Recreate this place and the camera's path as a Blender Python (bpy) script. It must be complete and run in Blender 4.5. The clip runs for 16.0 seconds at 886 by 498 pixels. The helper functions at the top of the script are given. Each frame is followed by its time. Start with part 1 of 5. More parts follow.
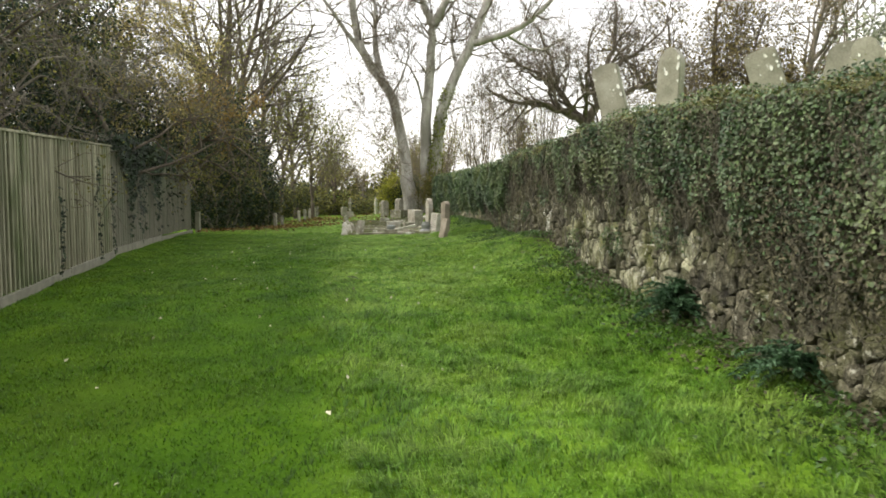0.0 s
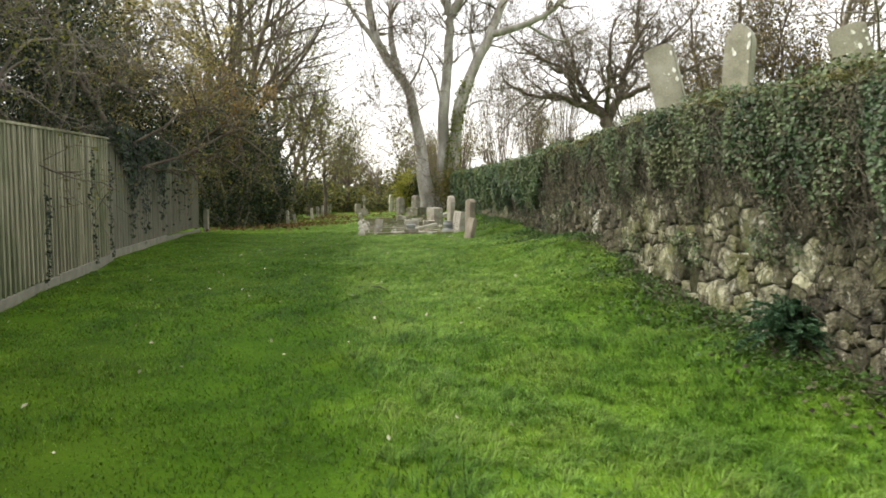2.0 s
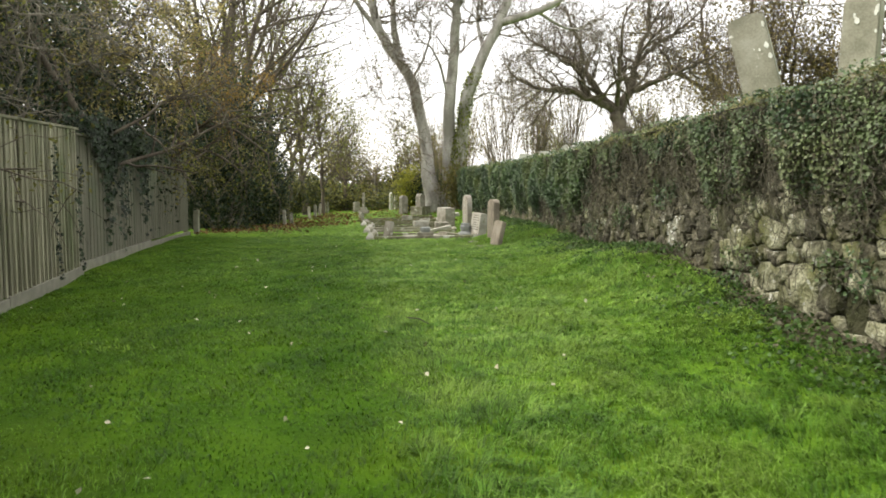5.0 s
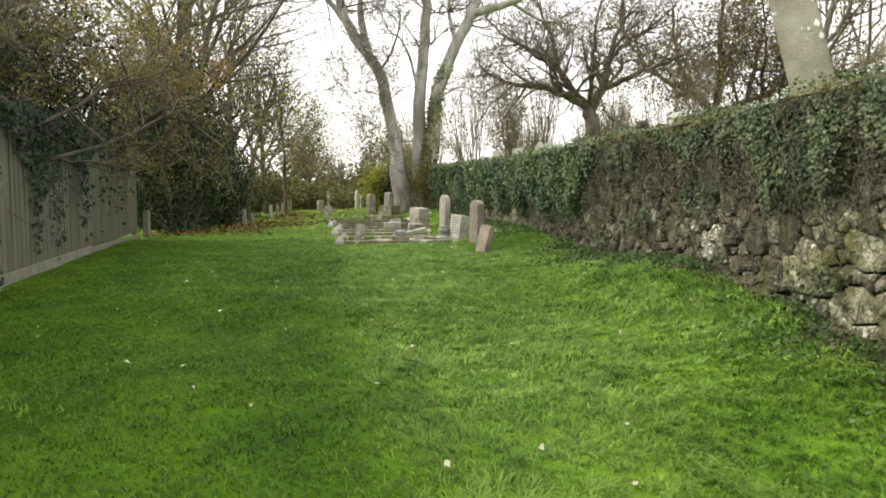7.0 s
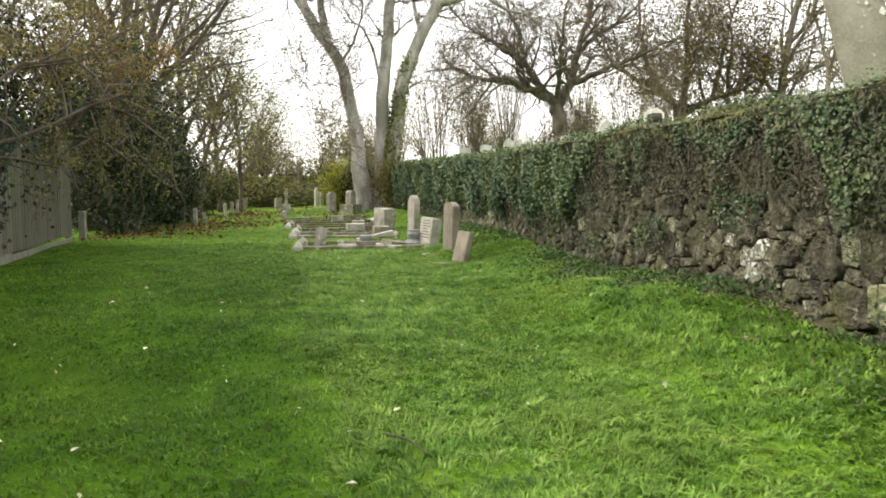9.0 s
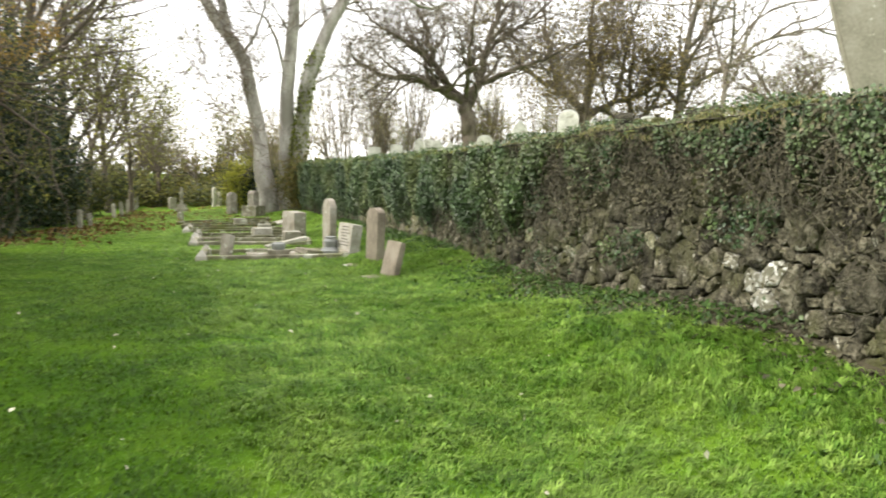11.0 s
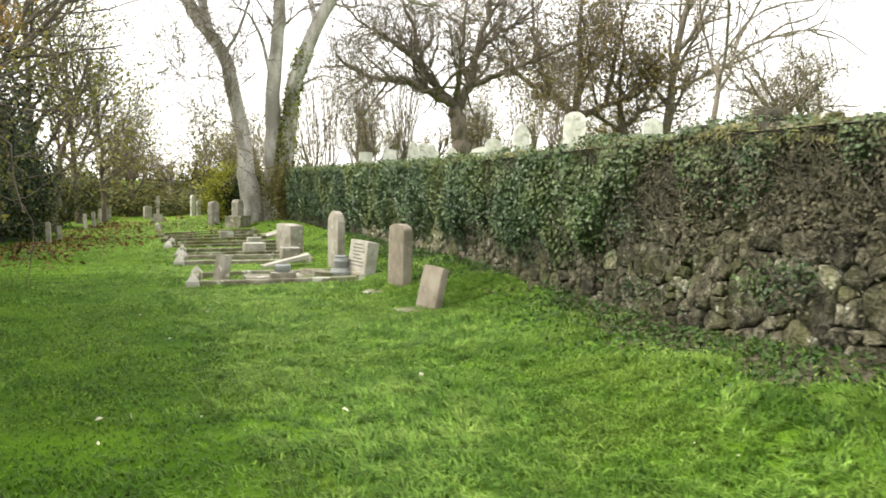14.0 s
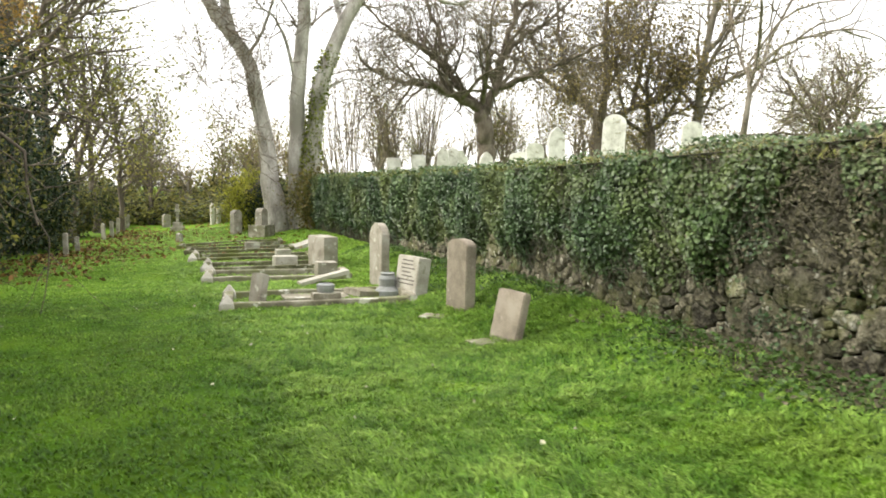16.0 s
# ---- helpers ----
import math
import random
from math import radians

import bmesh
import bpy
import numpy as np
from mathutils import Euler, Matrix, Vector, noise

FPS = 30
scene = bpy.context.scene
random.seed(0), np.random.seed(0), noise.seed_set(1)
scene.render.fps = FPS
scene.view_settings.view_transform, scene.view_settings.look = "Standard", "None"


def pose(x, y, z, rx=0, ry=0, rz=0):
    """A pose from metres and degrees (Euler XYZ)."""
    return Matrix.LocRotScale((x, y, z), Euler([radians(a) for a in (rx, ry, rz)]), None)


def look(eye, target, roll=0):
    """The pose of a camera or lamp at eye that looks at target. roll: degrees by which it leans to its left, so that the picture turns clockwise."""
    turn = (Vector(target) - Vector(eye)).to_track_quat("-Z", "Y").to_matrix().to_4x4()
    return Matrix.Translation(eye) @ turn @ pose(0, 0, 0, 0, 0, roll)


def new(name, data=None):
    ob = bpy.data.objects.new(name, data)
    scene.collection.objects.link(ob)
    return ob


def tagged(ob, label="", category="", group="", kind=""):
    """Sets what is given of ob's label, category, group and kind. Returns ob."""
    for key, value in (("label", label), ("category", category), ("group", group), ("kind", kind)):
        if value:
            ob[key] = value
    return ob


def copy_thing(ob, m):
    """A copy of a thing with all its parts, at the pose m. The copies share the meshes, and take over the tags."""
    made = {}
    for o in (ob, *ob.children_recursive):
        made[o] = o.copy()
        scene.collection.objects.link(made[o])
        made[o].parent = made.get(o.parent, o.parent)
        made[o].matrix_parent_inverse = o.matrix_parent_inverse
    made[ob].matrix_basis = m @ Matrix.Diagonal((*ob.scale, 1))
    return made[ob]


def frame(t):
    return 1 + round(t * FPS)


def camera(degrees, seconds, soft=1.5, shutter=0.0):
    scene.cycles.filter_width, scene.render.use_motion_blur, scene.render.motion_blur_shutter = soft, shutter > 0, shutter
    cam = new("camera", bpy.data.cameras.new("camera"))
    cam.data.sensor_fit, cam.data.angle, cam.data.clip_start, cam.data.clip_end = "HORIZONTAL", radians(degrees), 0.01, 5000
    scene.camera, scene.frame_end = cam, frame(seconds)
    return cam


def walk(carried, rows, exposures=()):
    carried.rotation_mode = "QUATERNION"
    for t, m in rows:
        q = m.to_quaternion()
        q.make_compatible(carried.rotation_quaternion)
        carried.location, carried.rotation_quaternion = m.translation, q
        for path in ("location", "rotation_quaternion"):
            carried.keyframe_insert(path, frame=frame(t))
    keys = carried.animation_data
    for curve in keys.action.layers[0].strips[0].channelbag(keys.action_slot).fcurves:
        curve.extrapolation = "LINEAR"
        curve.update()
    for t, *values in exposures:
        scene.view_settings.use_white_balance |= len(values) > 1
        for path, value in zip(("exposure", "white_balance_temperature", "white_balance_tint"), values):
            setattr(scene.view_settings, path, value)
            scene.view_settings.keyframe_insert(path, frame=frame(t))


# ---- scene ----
cam = camera(57.8, 16.0, soft=1.75, shutter=0.4)
METRES, EYE, TILT, LEAN, TURN = 12.0, 1.5, -4.4, 0.0, 0.0
ROWS = [
    (0.0, 0.0, 0.0, 0.0, -0.0, 0.0, 0.0),
    (0.5, -0.0066, 0.0301, 0.0021, 0.22, -0.08, 0.03),
    (1.0, -0.0142, 0.0567, 0.0051, 0.36, -0.11, 0.02),
    (1.5, -0.0181, 0.092, 0.0067, 0.58, -0.22, -0.05),
    (2.0, -0.0275, 0.1206, 0.0094, 0.79, -0.25, -0.05),
    (2.5, -0.0422, 0.1531, 0.0136, 1.0, -0.35, 0.0),
    (3.0, -0.0449, 0.1881, 0.0162, 1.23, -0.46, -0.09),
    (3.5, -0.0491, 0.2114, 0.0188, 1.41, -0.44, -0.11),
    (6.0, -0.0926, 0.3725, 0.0331, -1.54, -0.64, -0.03),
    (6.5, -0.095, 0.4069, 0.0386, -2.34, -0.71, -0.07),
    (7.0, -0.1047, 0.4384, 0.04, -2.39, -0.69, -0.08),
    (7.5, -0.1127, 0.4693, 0.0411, -3.83, -0.72, -0.08),
    (8.0, -0.1096, 0.5066, 0.0471, -4.76, -0.89, -0.11),
    (10.5, -0.1356, 0.6501, 0.0626, -7.32, -1.0, -0.14),
    (11.0, -0.1392, 0.6778, 0.0671, -12.48, -0.98, -0.19),
    (11.5, -0.1388, 0.703, 0.0703, -15.45, -0.92, -0.07),
    (12.0, -0.149, 0.7317, 0.0714, -15.25, -0.66, -0.02),
    (12.5, -0.1611, 0.7589, 0.075, -15.02, -0.6, -0.04),
    (13.0, -0.1631, 0.7912, 0.0743, -14.79, -0.64, 0.09),
    (13.5, -0.1633, 0.8176, 0.0818, -14.53, -0.66, 0.13),
    (14.0, -0.1739, 0.8475, 0.0851, -14.31, -0.66, 0.24),
    (14.5, -0.1799, 0.8764, 0.0871, -14.08, -0.44, 0.27),
    (15.0, -0.177, 0.9102, 0.0913, -13.81, -0.51, 0.31),
    (15.5, -0.1831, 0.9351, 0.0924, -13.61, -0.55, 0.34),
    (16.0, -0.1995, 0.9629, 0.0971, -13.35, -0.27, 0.42),
]
walk(cam, [(t, pose(0, 0, EYE, TILT, LEAN, TURN) @ pose(METRES * x, METRES * y, METRES * z, 90 + pitch, roll, yaw)) for t, x, y, z, yaw, pitch, roll in ROWS],
     exposures=[(0.0, 1.4), (2.5, 1.47), (8.0, 1.55), (10.5, 1.72), (12.0, 1.88), (16.0, 1.88)])

# ---- light ----
SUN_AZ, SUN_EL = radians(-80), radians(39)   # azimuth from ahead towards the right
world = bpy.data.worlds.new("overcast_sky")
scene.world = world
world.use_nodes = True
wn, wl = world.node_tree.nodes, world.node_tree.links
sky = wn.new("ShaderNodeTexSky")
sky.sky_type, sky.sun_disc = "NISHITA", False
sky.sun_elevation, sky.sun_rotation = SUN_EL, SUN_AZ
sky.air_density, sky.dust_density, sky.ozone_density = 1.0, 4.0, 1.0
cloud = wn.new("ShaderNodeMixRGB")
cloud.inputs["Fac"].default_value = 0.8
cloud.inputs["Color2"].default_value = (7.3, 7.1, 6.75, 1)
wl.new(sky.outputs["Color"], cloud.inputs["Color1"])
wl.new(cloud.outputs["Color"], wn["Background"].inputs["Color"])
wn["Background"].inputs["Strength"].default_value = 0.1
sun = new("sun", bpy.data.lights.new("sun", "SUN"))
sun.data.energy, sun.data.angle, sun.data.color = 1.65, radians(32), (1.0, 0.95, 0.86)
sun.matrix_world = look((math.sin(SUN_AZ) * 40, math.cos(SUN_AZ) * 40, 40 * math.tan(SUN_EL)), (0, 0, 0))


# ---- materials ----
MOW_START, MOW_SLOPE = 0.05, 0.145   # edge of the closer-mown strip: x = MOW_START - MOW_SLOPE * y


def mat(name, cols, scale=4.0, fine=60.0, rough=0.85, bump=0.3, bump_size=0.01, rand="", rand_amt=0.35, spec=0.3,
        translucent=0.0, spots=None, spot_scale=9.0, spot_cut=0.6, stretch=(1, 1, 1), second=None, second_scale=1.2, mown=False):
    """Mottled surface: a ramp of colours over coarse and fine noise, spots of lichen or wear, and relief."""
    m = bpy.data.materials.new(name)
    m.use_nodes = True
    n, l = m.node_tree.nodes, m.node_tree.links
    b = n["Principled BSDF"]
    co = n.new("ShaderNodeTexCoord")
    mp = n.new("ShaderNodeMapping")
    mp.inputs["Scale"].default_value = stretch
    geo = n.new("ShaderNodeNewGeometry")
    l.new(geo.outputs["Position"], mp.inputs["Vector"])
    big, small = n.new("ShaderNodeTexNoise"), n.new("ShaderNodeTexNoise")
    big.inputs["Scale"].default_value, small.inputs["Scale"].default_value = scale, fine
    big.inputs["Detail"].default_value, small.inputs["Detail"].default_value = 5, 4
    for t in (big, small):
        l.new(mp.outputs["Vector"], t.inputs["Vector"])
    add = n.new("ShaderNodeMath")
    add.operation = "MULTIPLY_ADD"
    l.new(small.outputs["Fac"], add.inputs[0])
    add.inputs[1].default_value = 0.5
    l.new(big.outputs["Fac"], add.inputs[2])
    sub = n.new("ShaderNodeMath")
    sub.operation = "SUBTRACT"
    l.new(add.outputs[0], sub.inputs[0])
    sub.inputs[1].default_value = 0.25
    ramp = n.new("ShaderNodeValToRGB")
    els = ramp.color_ramp.elements
    els[0].position, els[1].position = 0.3, 0.7
    els[0].color, els[1].color = (*cols[0], 1), (*cols[-1], 1)
    for k, c in enumerate(cols[1:-1]):
        e = els.new(0.3 + 0.4 * (k + 1) / (len(cols) - 1))
        e.color = (*c, 1)
    l.new(sub.outputs[0], ramp.inputs["Fac"])
    out = ramp.outputs["Color"]
    if second:
        sn = n.new("ShaderNodeTexNoise")
        sn.inputs["Scale"].default_value, sn.inputs["Detail"].default_value = second_scale, 3
        l.new(geo.outputs["Position"], sn.inputs["Vector"])
        sr = n.new("ShaderNodeMapRange")
        sr.inputs["From Min"].default_value, sr.inputs["From Max"].default_value = 0.48, 0.68
        l.new(sn.outputs["Fac"], sr.inputs["Value"])
        mx = n.new("ShaderNodeMixRGB")
        l.new(sr.outputs["Result"], mx.inputs["Fac"])
        l.new(out, mx.inputs["Color1"])
        mx.inputs["Color2"].default_value = (*second, 1)
        out = mx.outputs["Color"]
    if spots:
        sp = n.new("ShaderNodeTexNoise")
        sp.inputs["Scale"].default_value, sp.inputs["Detail"].default_value = spot_scale, 6
        l.new(geo.outputs["Position"], sp.inputs["Vector"])
        mr = n.new("ShaderNodeMapRange")
        mr.inputs["From Min"].default_value, mr.inputs["From Max"].default_value = spot_cut, spot_cut + 0.06
        l.new(sp.outputs["Fac"], mr.inputs["Value"])
        mx = n.new("ShaderNodeMixRGB")
        l.new(mr.outputs["Result"], mx.inputs["Fac"])
        l.new(out, mx.inputs["Color1"])
        mx.inputs["Color2"].default_value = (*spots, 1)
        out = mx.outputs["Color"]
    if rand:
        src = geo.outputs["Random Per Island"]
        if rand == "object":
            src = n.new("ShaderNodeObjectInfo").outputs["Random"]
        mr = n.new("ShaderNodeMapRange")
        mr.inputs["To Min"].default_value, mr.inputs["To Max"].default_value = 1 - rand_amt, 1 + rand_amt
        l.new(src, mr.inputs["Value"])
        mul = n.new("ShaderNodeVectorMath")
        mul.operation = "SCALE"
        l.new(out, mul.inputs[0])
        l.new(mr.outputs["Result"], mul.inputs["Scale"])
        out = mul.outputs["Vector"]
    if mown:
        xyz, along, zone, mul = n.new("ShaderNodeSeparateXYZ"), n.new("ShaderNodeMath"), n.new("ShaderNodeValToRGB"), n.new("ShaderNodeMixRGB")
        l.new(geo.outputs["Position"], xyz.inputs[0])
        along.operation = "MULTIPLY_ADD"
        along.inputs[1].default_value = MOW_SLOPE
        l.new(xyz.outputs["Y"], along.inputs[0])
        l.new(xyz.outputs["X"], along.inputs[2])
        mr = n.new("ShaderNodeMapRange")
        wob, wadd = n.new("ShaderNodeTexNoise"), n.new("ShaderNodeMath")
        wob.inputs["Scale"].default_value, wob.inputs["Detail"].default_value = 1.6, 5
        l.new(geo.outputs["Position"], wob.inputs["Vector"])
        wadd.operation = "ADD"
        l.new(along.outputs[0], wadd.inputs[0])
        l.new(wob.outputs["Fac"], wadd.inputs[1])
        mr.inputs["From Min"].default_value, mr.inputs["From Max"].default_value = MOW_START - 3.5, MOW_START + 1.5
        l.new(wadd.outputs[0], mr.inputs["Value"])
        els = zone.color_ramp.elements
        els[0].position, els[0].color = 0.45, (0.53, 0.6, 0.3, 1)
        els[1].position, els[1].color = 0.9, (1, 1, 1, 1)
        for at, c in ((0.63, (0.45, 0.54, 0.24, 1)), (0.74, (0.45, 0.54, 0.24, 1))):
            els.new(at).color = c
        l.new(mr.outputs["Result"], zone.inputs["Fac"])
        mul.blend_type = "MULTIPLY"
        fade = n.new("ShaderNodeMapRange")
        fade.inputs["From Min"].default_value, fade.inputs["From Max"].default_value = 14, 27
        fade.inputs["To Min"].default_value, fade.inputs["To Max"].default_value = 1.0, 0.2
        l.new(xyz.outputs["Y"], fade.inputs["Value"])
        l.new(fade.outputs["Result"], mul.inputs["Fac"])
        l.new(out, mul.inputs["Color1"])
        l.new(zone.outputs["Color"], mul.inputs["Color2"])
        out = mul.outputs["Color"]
    l.new(out, b.inputs["Base Color"])
    b.inputs["Roughness"].default_value = rough
    b.inputs["Specular IOR Level"].default_value = spec
    if bump:
        bp = n.new("ShaderNodeBump")
        bp.inputs["Strength"].default_value, bp.inputs["Distance"].default_value = bump, bump_size
        l.new(add.outputs[0], bp.inputs["Height"])
        l.new(bp.outputs["Normal"], b.inputs["Normal"])
    if translucent:
        tr, ms = n.new("ShaderNodeBsdfTranslucent"), n.new("ShaderNodeMixShader")
        l.new(out, tr.inputs["Color"])
        ms.inputs["Fac"].default_value = translucent
        l.new(b.outputs["BSDF"], ms.inputs[1])
        l.new(tr.outputs["BSDF"], ms.inputs[2])
        l.new(ms.outputs["Shader"], n["Material Output"].inputs["Surface"])
    return m


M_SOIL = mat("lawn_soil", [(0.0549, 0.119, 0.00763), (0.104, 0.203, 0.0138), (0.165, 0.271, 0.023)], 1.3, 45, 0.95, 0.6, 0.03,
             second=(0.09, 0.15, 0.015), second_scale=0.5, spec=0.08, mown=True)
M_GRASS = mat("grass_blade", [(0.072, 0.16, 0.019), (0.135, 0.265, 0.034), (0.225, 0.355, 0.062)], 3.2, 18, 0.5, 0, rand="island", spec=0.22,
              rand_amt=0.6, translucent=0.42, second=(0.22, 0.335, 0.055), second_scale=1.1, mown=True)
# lighter copy of the grass colour, brightening the middle and far lawn
M_GRASS_BRIGHTENED = mat("brightened_grass_blade", [(0.13, 0.235, 0.035), (0.22, 0.36, 0.06), (0.33, 0.47, 0.1)], 3.2, 18, 0.5, 0, rand="island", spec=0.22, rand_amt=0.5, translucent=0.42, mown=True)
M_WEED = mat("weed_leaf", [(0.0375, 0.0863, 0.0165), (0.075, 0.139, 0.0285)], 3, 20, 0.5, 0, rand="island", translucent=0.25)
M_FERN = mat("fern_frond", [(0.034, 0.085, 0.036), (0.075, 0.145, 0.068)], 3, 20, 0.5, 0, rand="island", translucent=0.2)
M_LITTER = mat("leaf_litter", [(0.08, 0.044, 0.0144), (0.152, 0.084, 0.0256), (0.216, 0.144, 0.056)], 3, 30, 0.8, 0, rand="island", rand_amt=0.5)
M_PALE = mat("pale_fallen_leaf", [(0.45, 0.42, 0.28), (0.6, 0.58, 0.45)], 6, 30, 0.7, 0, rand="island", rand_amt=0.3)
M_MORTAR = mat("wall_core", [(0.0132, 0.0121, 0.0077), (0.0352, 0.0319, 0.0198), (0.0715, 0.0649, 0.0418)], 9, 40, 0.95, 1.0, 0.06,
               second=(0.075, 0.08, 0.035), second_scale=1.4)
M_STONE = mat("rubble_stone", [(0.0246, 0.0224, 0.0146), (0.084, 0.0773, 0.0515), (0.196, 0.185, 0.134)], 9, 38, 0.92, 1.0, 0.07, rand="object",
              rand_amt=0.45, spots=(0.36, 0.355, 0.29), spot_scale=11, spot_cut=0.63, second=(0.075, 0.078, 0.03), second_scale=2.6)
M_STONE_PALE = mat("lichened_rubble_stone", [(0.0768, 0.0752, 0.0461), (0.262, 0.258, 0.169), (0.492, 0.484, 0.353)], 9, 38, 0.92, 1.0, 0.06, rand="object",
                   rand_amt=0.3, spots=(0.46, 0.46, 0.39), spot_scale=12, spot_cut=0.6, second=(0.13, 0.135, 0.05), second_scale=3.0)
M_STONE_WHITE = mat("white_lichened_stone", [(0.2, 0.19, 0.14), (0.33, 0.32, 0.26), (0.42, 0.41, 0.35)], 6, 45, 0.92, 0.9, 0.03,
                    spots=(0.66, 0.67, 0.62), spot_scale=24, spot_cut=0.53, second=(0.13, 0.13, 0.08), second_scale=5)
M_IVY = mat("ivy_leaf", [(0.0248, 0.0522, 0.0186), (0.0497, 0.0896, 0.0311), (0.0872, 0.137, 0.0472)], 1.5, 14, 0.45, 0, rand="island", rand_amt=0.55, spec=0.35,
            translucent=0.1, second=(0.10, 0.13, 0.04), second_scale=0.9)
M_IVY_SMALL = mat("small_ivy_leaf", [(0.0308, 0.0602, 0.0238), (0.0672, 0.106, 0.0434), (0.126, 0.171, 0.077)], 1.6, 14, 0.5, 0, rand="island", rand_amt=0.6, spec=0.3,
                  translucent=0.12, second=(0.11, 0.135, 0.055), second_scale=0.8)
M_DEADIVY = mat("dry_ivy_leaf", [(0.046, 0.043, 0.024), (0.088, 0.081, 0.047), (0.15, 0.138, 0.085)], 2, 16, 0.7, 0, rand="island", rand_amt=0.5)
M_VINE = mat("vine_stem", [(0.045, 0.042, 0.028), (0.105, 0.097, 0.068)], 6, 60, 0.9, 0.3, rand="island")
M_MOSS = mat("moss_grass", [(0.09, 0.11, 0.022), (0.17, 0.19, 0.04), (0.25, 0.24, 0.09)], 2, 20, 0.6, 0, rand="island", rand_amt=0.4, translucent=0.25)
M_STRAW = mat("dry_grass", [(0.124, 0.106, 0.0522), (0.212, 0.181, 0.0929), (0.31, 0.274, 0.155)], 2, 20, 0.7, 0, rand="island", rand_amt=0.4, translucent=0.2)
M_TAN = mat("tan_leaf", [(0.22, 0.185, 0.055), (0.36, 0.305, 0.11), (0.5, 0.43, 0.19)], 0.8, 10, 0.6, 0, rand="island", rand_amt=0.45, translucent=0.45)
M_GRAVE = mat("weathered_stone", [(0.2, 0.18, 0.14), (0.31, 0.285, 0.235), (0.4, 0.38, 0.33)], 4, 60, 0.9, 0.4, 0.008,
              spots=(0.55, 0.54, 0.46), spot_scale=7, spot_cut=0.63)
M_GRAVE_BROWN = mat("brown_sandstone", [(0.17, 0.145, 0.11), (0.26, 0.225, 0.175), (0.34, 0.3, 0.24)], 4, 60, 0.9, 0.4, 0.008,
                    spots=(0.5, 0.45, 0.38), spot_scale=5, spot_cut=0.66)
M_GRAVE_WHITE = mat("pale_stone", [(0.3, 0.28, 0.23), (0.42, 0.4, 0.34), (0.52, 0.5, 0.45)], 4, 60, 0.8, 0.3, 0.008,
                    spots=(0.3, 0.29, 0.22), spot_scale=8, spot_cut=0.62)
M_GRAVE_FAR = mat("white_weathered_stone", [(0.42, 0.4, 0.36), (0.58, 0.56, 0.52), (0.7, 0.68, 0.64)], 4, 60, 0.85, 0.3, 0.008, spots=(0.33, 0.31, 0.25), spot_scale=7, spot_cut=0.6)
M_GRAVE_UP = mat("lichened_stone", [(0.18, 0.175, 0.13), (0.25, 0.24, 0.185), (0.32, 0.31, 0.25)], 3, 40, 0.9, 0.4, 0.01,
                 spots=(0.62, 0.61, 0.54), spot_scale=9, spot_cut=0.66)
# white for lichen and for the rims that the sky brightens
M_RIM_LIGHT_LICHEN = mat("rim_light_and_lichen", [(0.5, 0.5, 0.44), (0.66, 0.66, 0.6), (0.75, 0.75, 0.7)], 14, 80, 0.95, 0.5, 0.005)
M_LETTER = mat("worn_lettering", [(0.1, 0.09, 0.08), (0.16, 0.15, 0.13)], 10, 60, 0.9, 0)
M_LEDGE = mat("kerb_stone", [(0.13, 0.12, 0.08), (0.23, 0.21, 0.155), (0.36, 0.34, 0.28)], 5, 50, 0.9, 0.5, 0.01,
              spots=(0.6, 0.59, 0.52), spot_scale=6, spot_cut=0.6, second=(0.17, 0.18, 0.08), second_scale=2)
M_FENCE = mat("weathered_board", [(0.16, 0.155, 0.1), (0.25, 0.24, 0.165), (0.34, 0.325, 0.235)], 6, 40, 0.85, 0.4, 0.005, rand="object",
              rand_amt=0.22, stretch=(1, 1, 0.12), second=(0.12, 0.14, 0.07), second_scale=0.8)
# shade from the trees above is mixed into the boards' own grey
M_FENCE_SHADED = mat("grey_board_shaded", [(0.1, 0.096, 0.068), (0.135, 0.13, 0.095), (0.17, 0.162, 0.122)], 6, 40, 0.85, 0.4, 0.005, rand="object",
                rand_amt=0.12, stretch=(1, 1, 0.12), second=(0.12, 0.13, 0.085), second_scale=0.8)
M_CONC = mat("concrete_gravel_board", [(0.17, 0.165, 0.125), (0.26, 0.25, 0.2)], 5, 60, 0.9, 0.4)
M_ASH = mat("ash_bark", [(0.2, 0.185, 0.16), (0.36, 0.335, 0.3), (0.52, 0.495, 0.45)], 3.5, 30, 0.9, 0.9, 0.04, stretch=(1, 1, 0.35),
            second=(0.25, 0.235, 0.2), second_scale=0.9)
# the oaks' own colour; on hazels and sycamores it paints backlit branches
M_OAK_AND_BACKLIT = mat("oak_and_backlit_bark", [(0.06, 0.048, 0.036), (0.11, 0.09, 0.07), (0.17, 0.145, 0.11)], 3, 30, 0.95, 0.7, 0.03, stretch=(1, 1, 0.5))
M_BARK = mat("grey_bark", [(0.1, 0.085, 0.065), (0.17, 0.15, 0.12), (0.24, 0.215, 0.175)], 3, 30, 0.95, 0.6, 0.03, stretch=(1, 1, 0.5))
M_TWIG = mat("twig_bark", [(0.11, 0.09, 0.065), (0.2, 0.165, 0.125)], 2, 20, 0.9, 0, rand="island")
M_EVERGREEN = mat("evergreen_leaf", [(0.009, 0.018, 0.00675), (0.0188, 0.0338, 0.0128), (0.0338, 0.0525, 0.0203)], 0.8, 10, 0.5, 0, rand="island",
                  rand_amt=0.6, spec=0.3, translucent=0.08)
M_OLIVE = mat("olive_leaf", [(0.08, 0.085, 0.022), (0.15, 0.15, 0.042), (0.24, 0.215, 0.065)], 0.7, 10, 0.6, 0, rand="island", rand_amt=0.5, translucent=0.45)
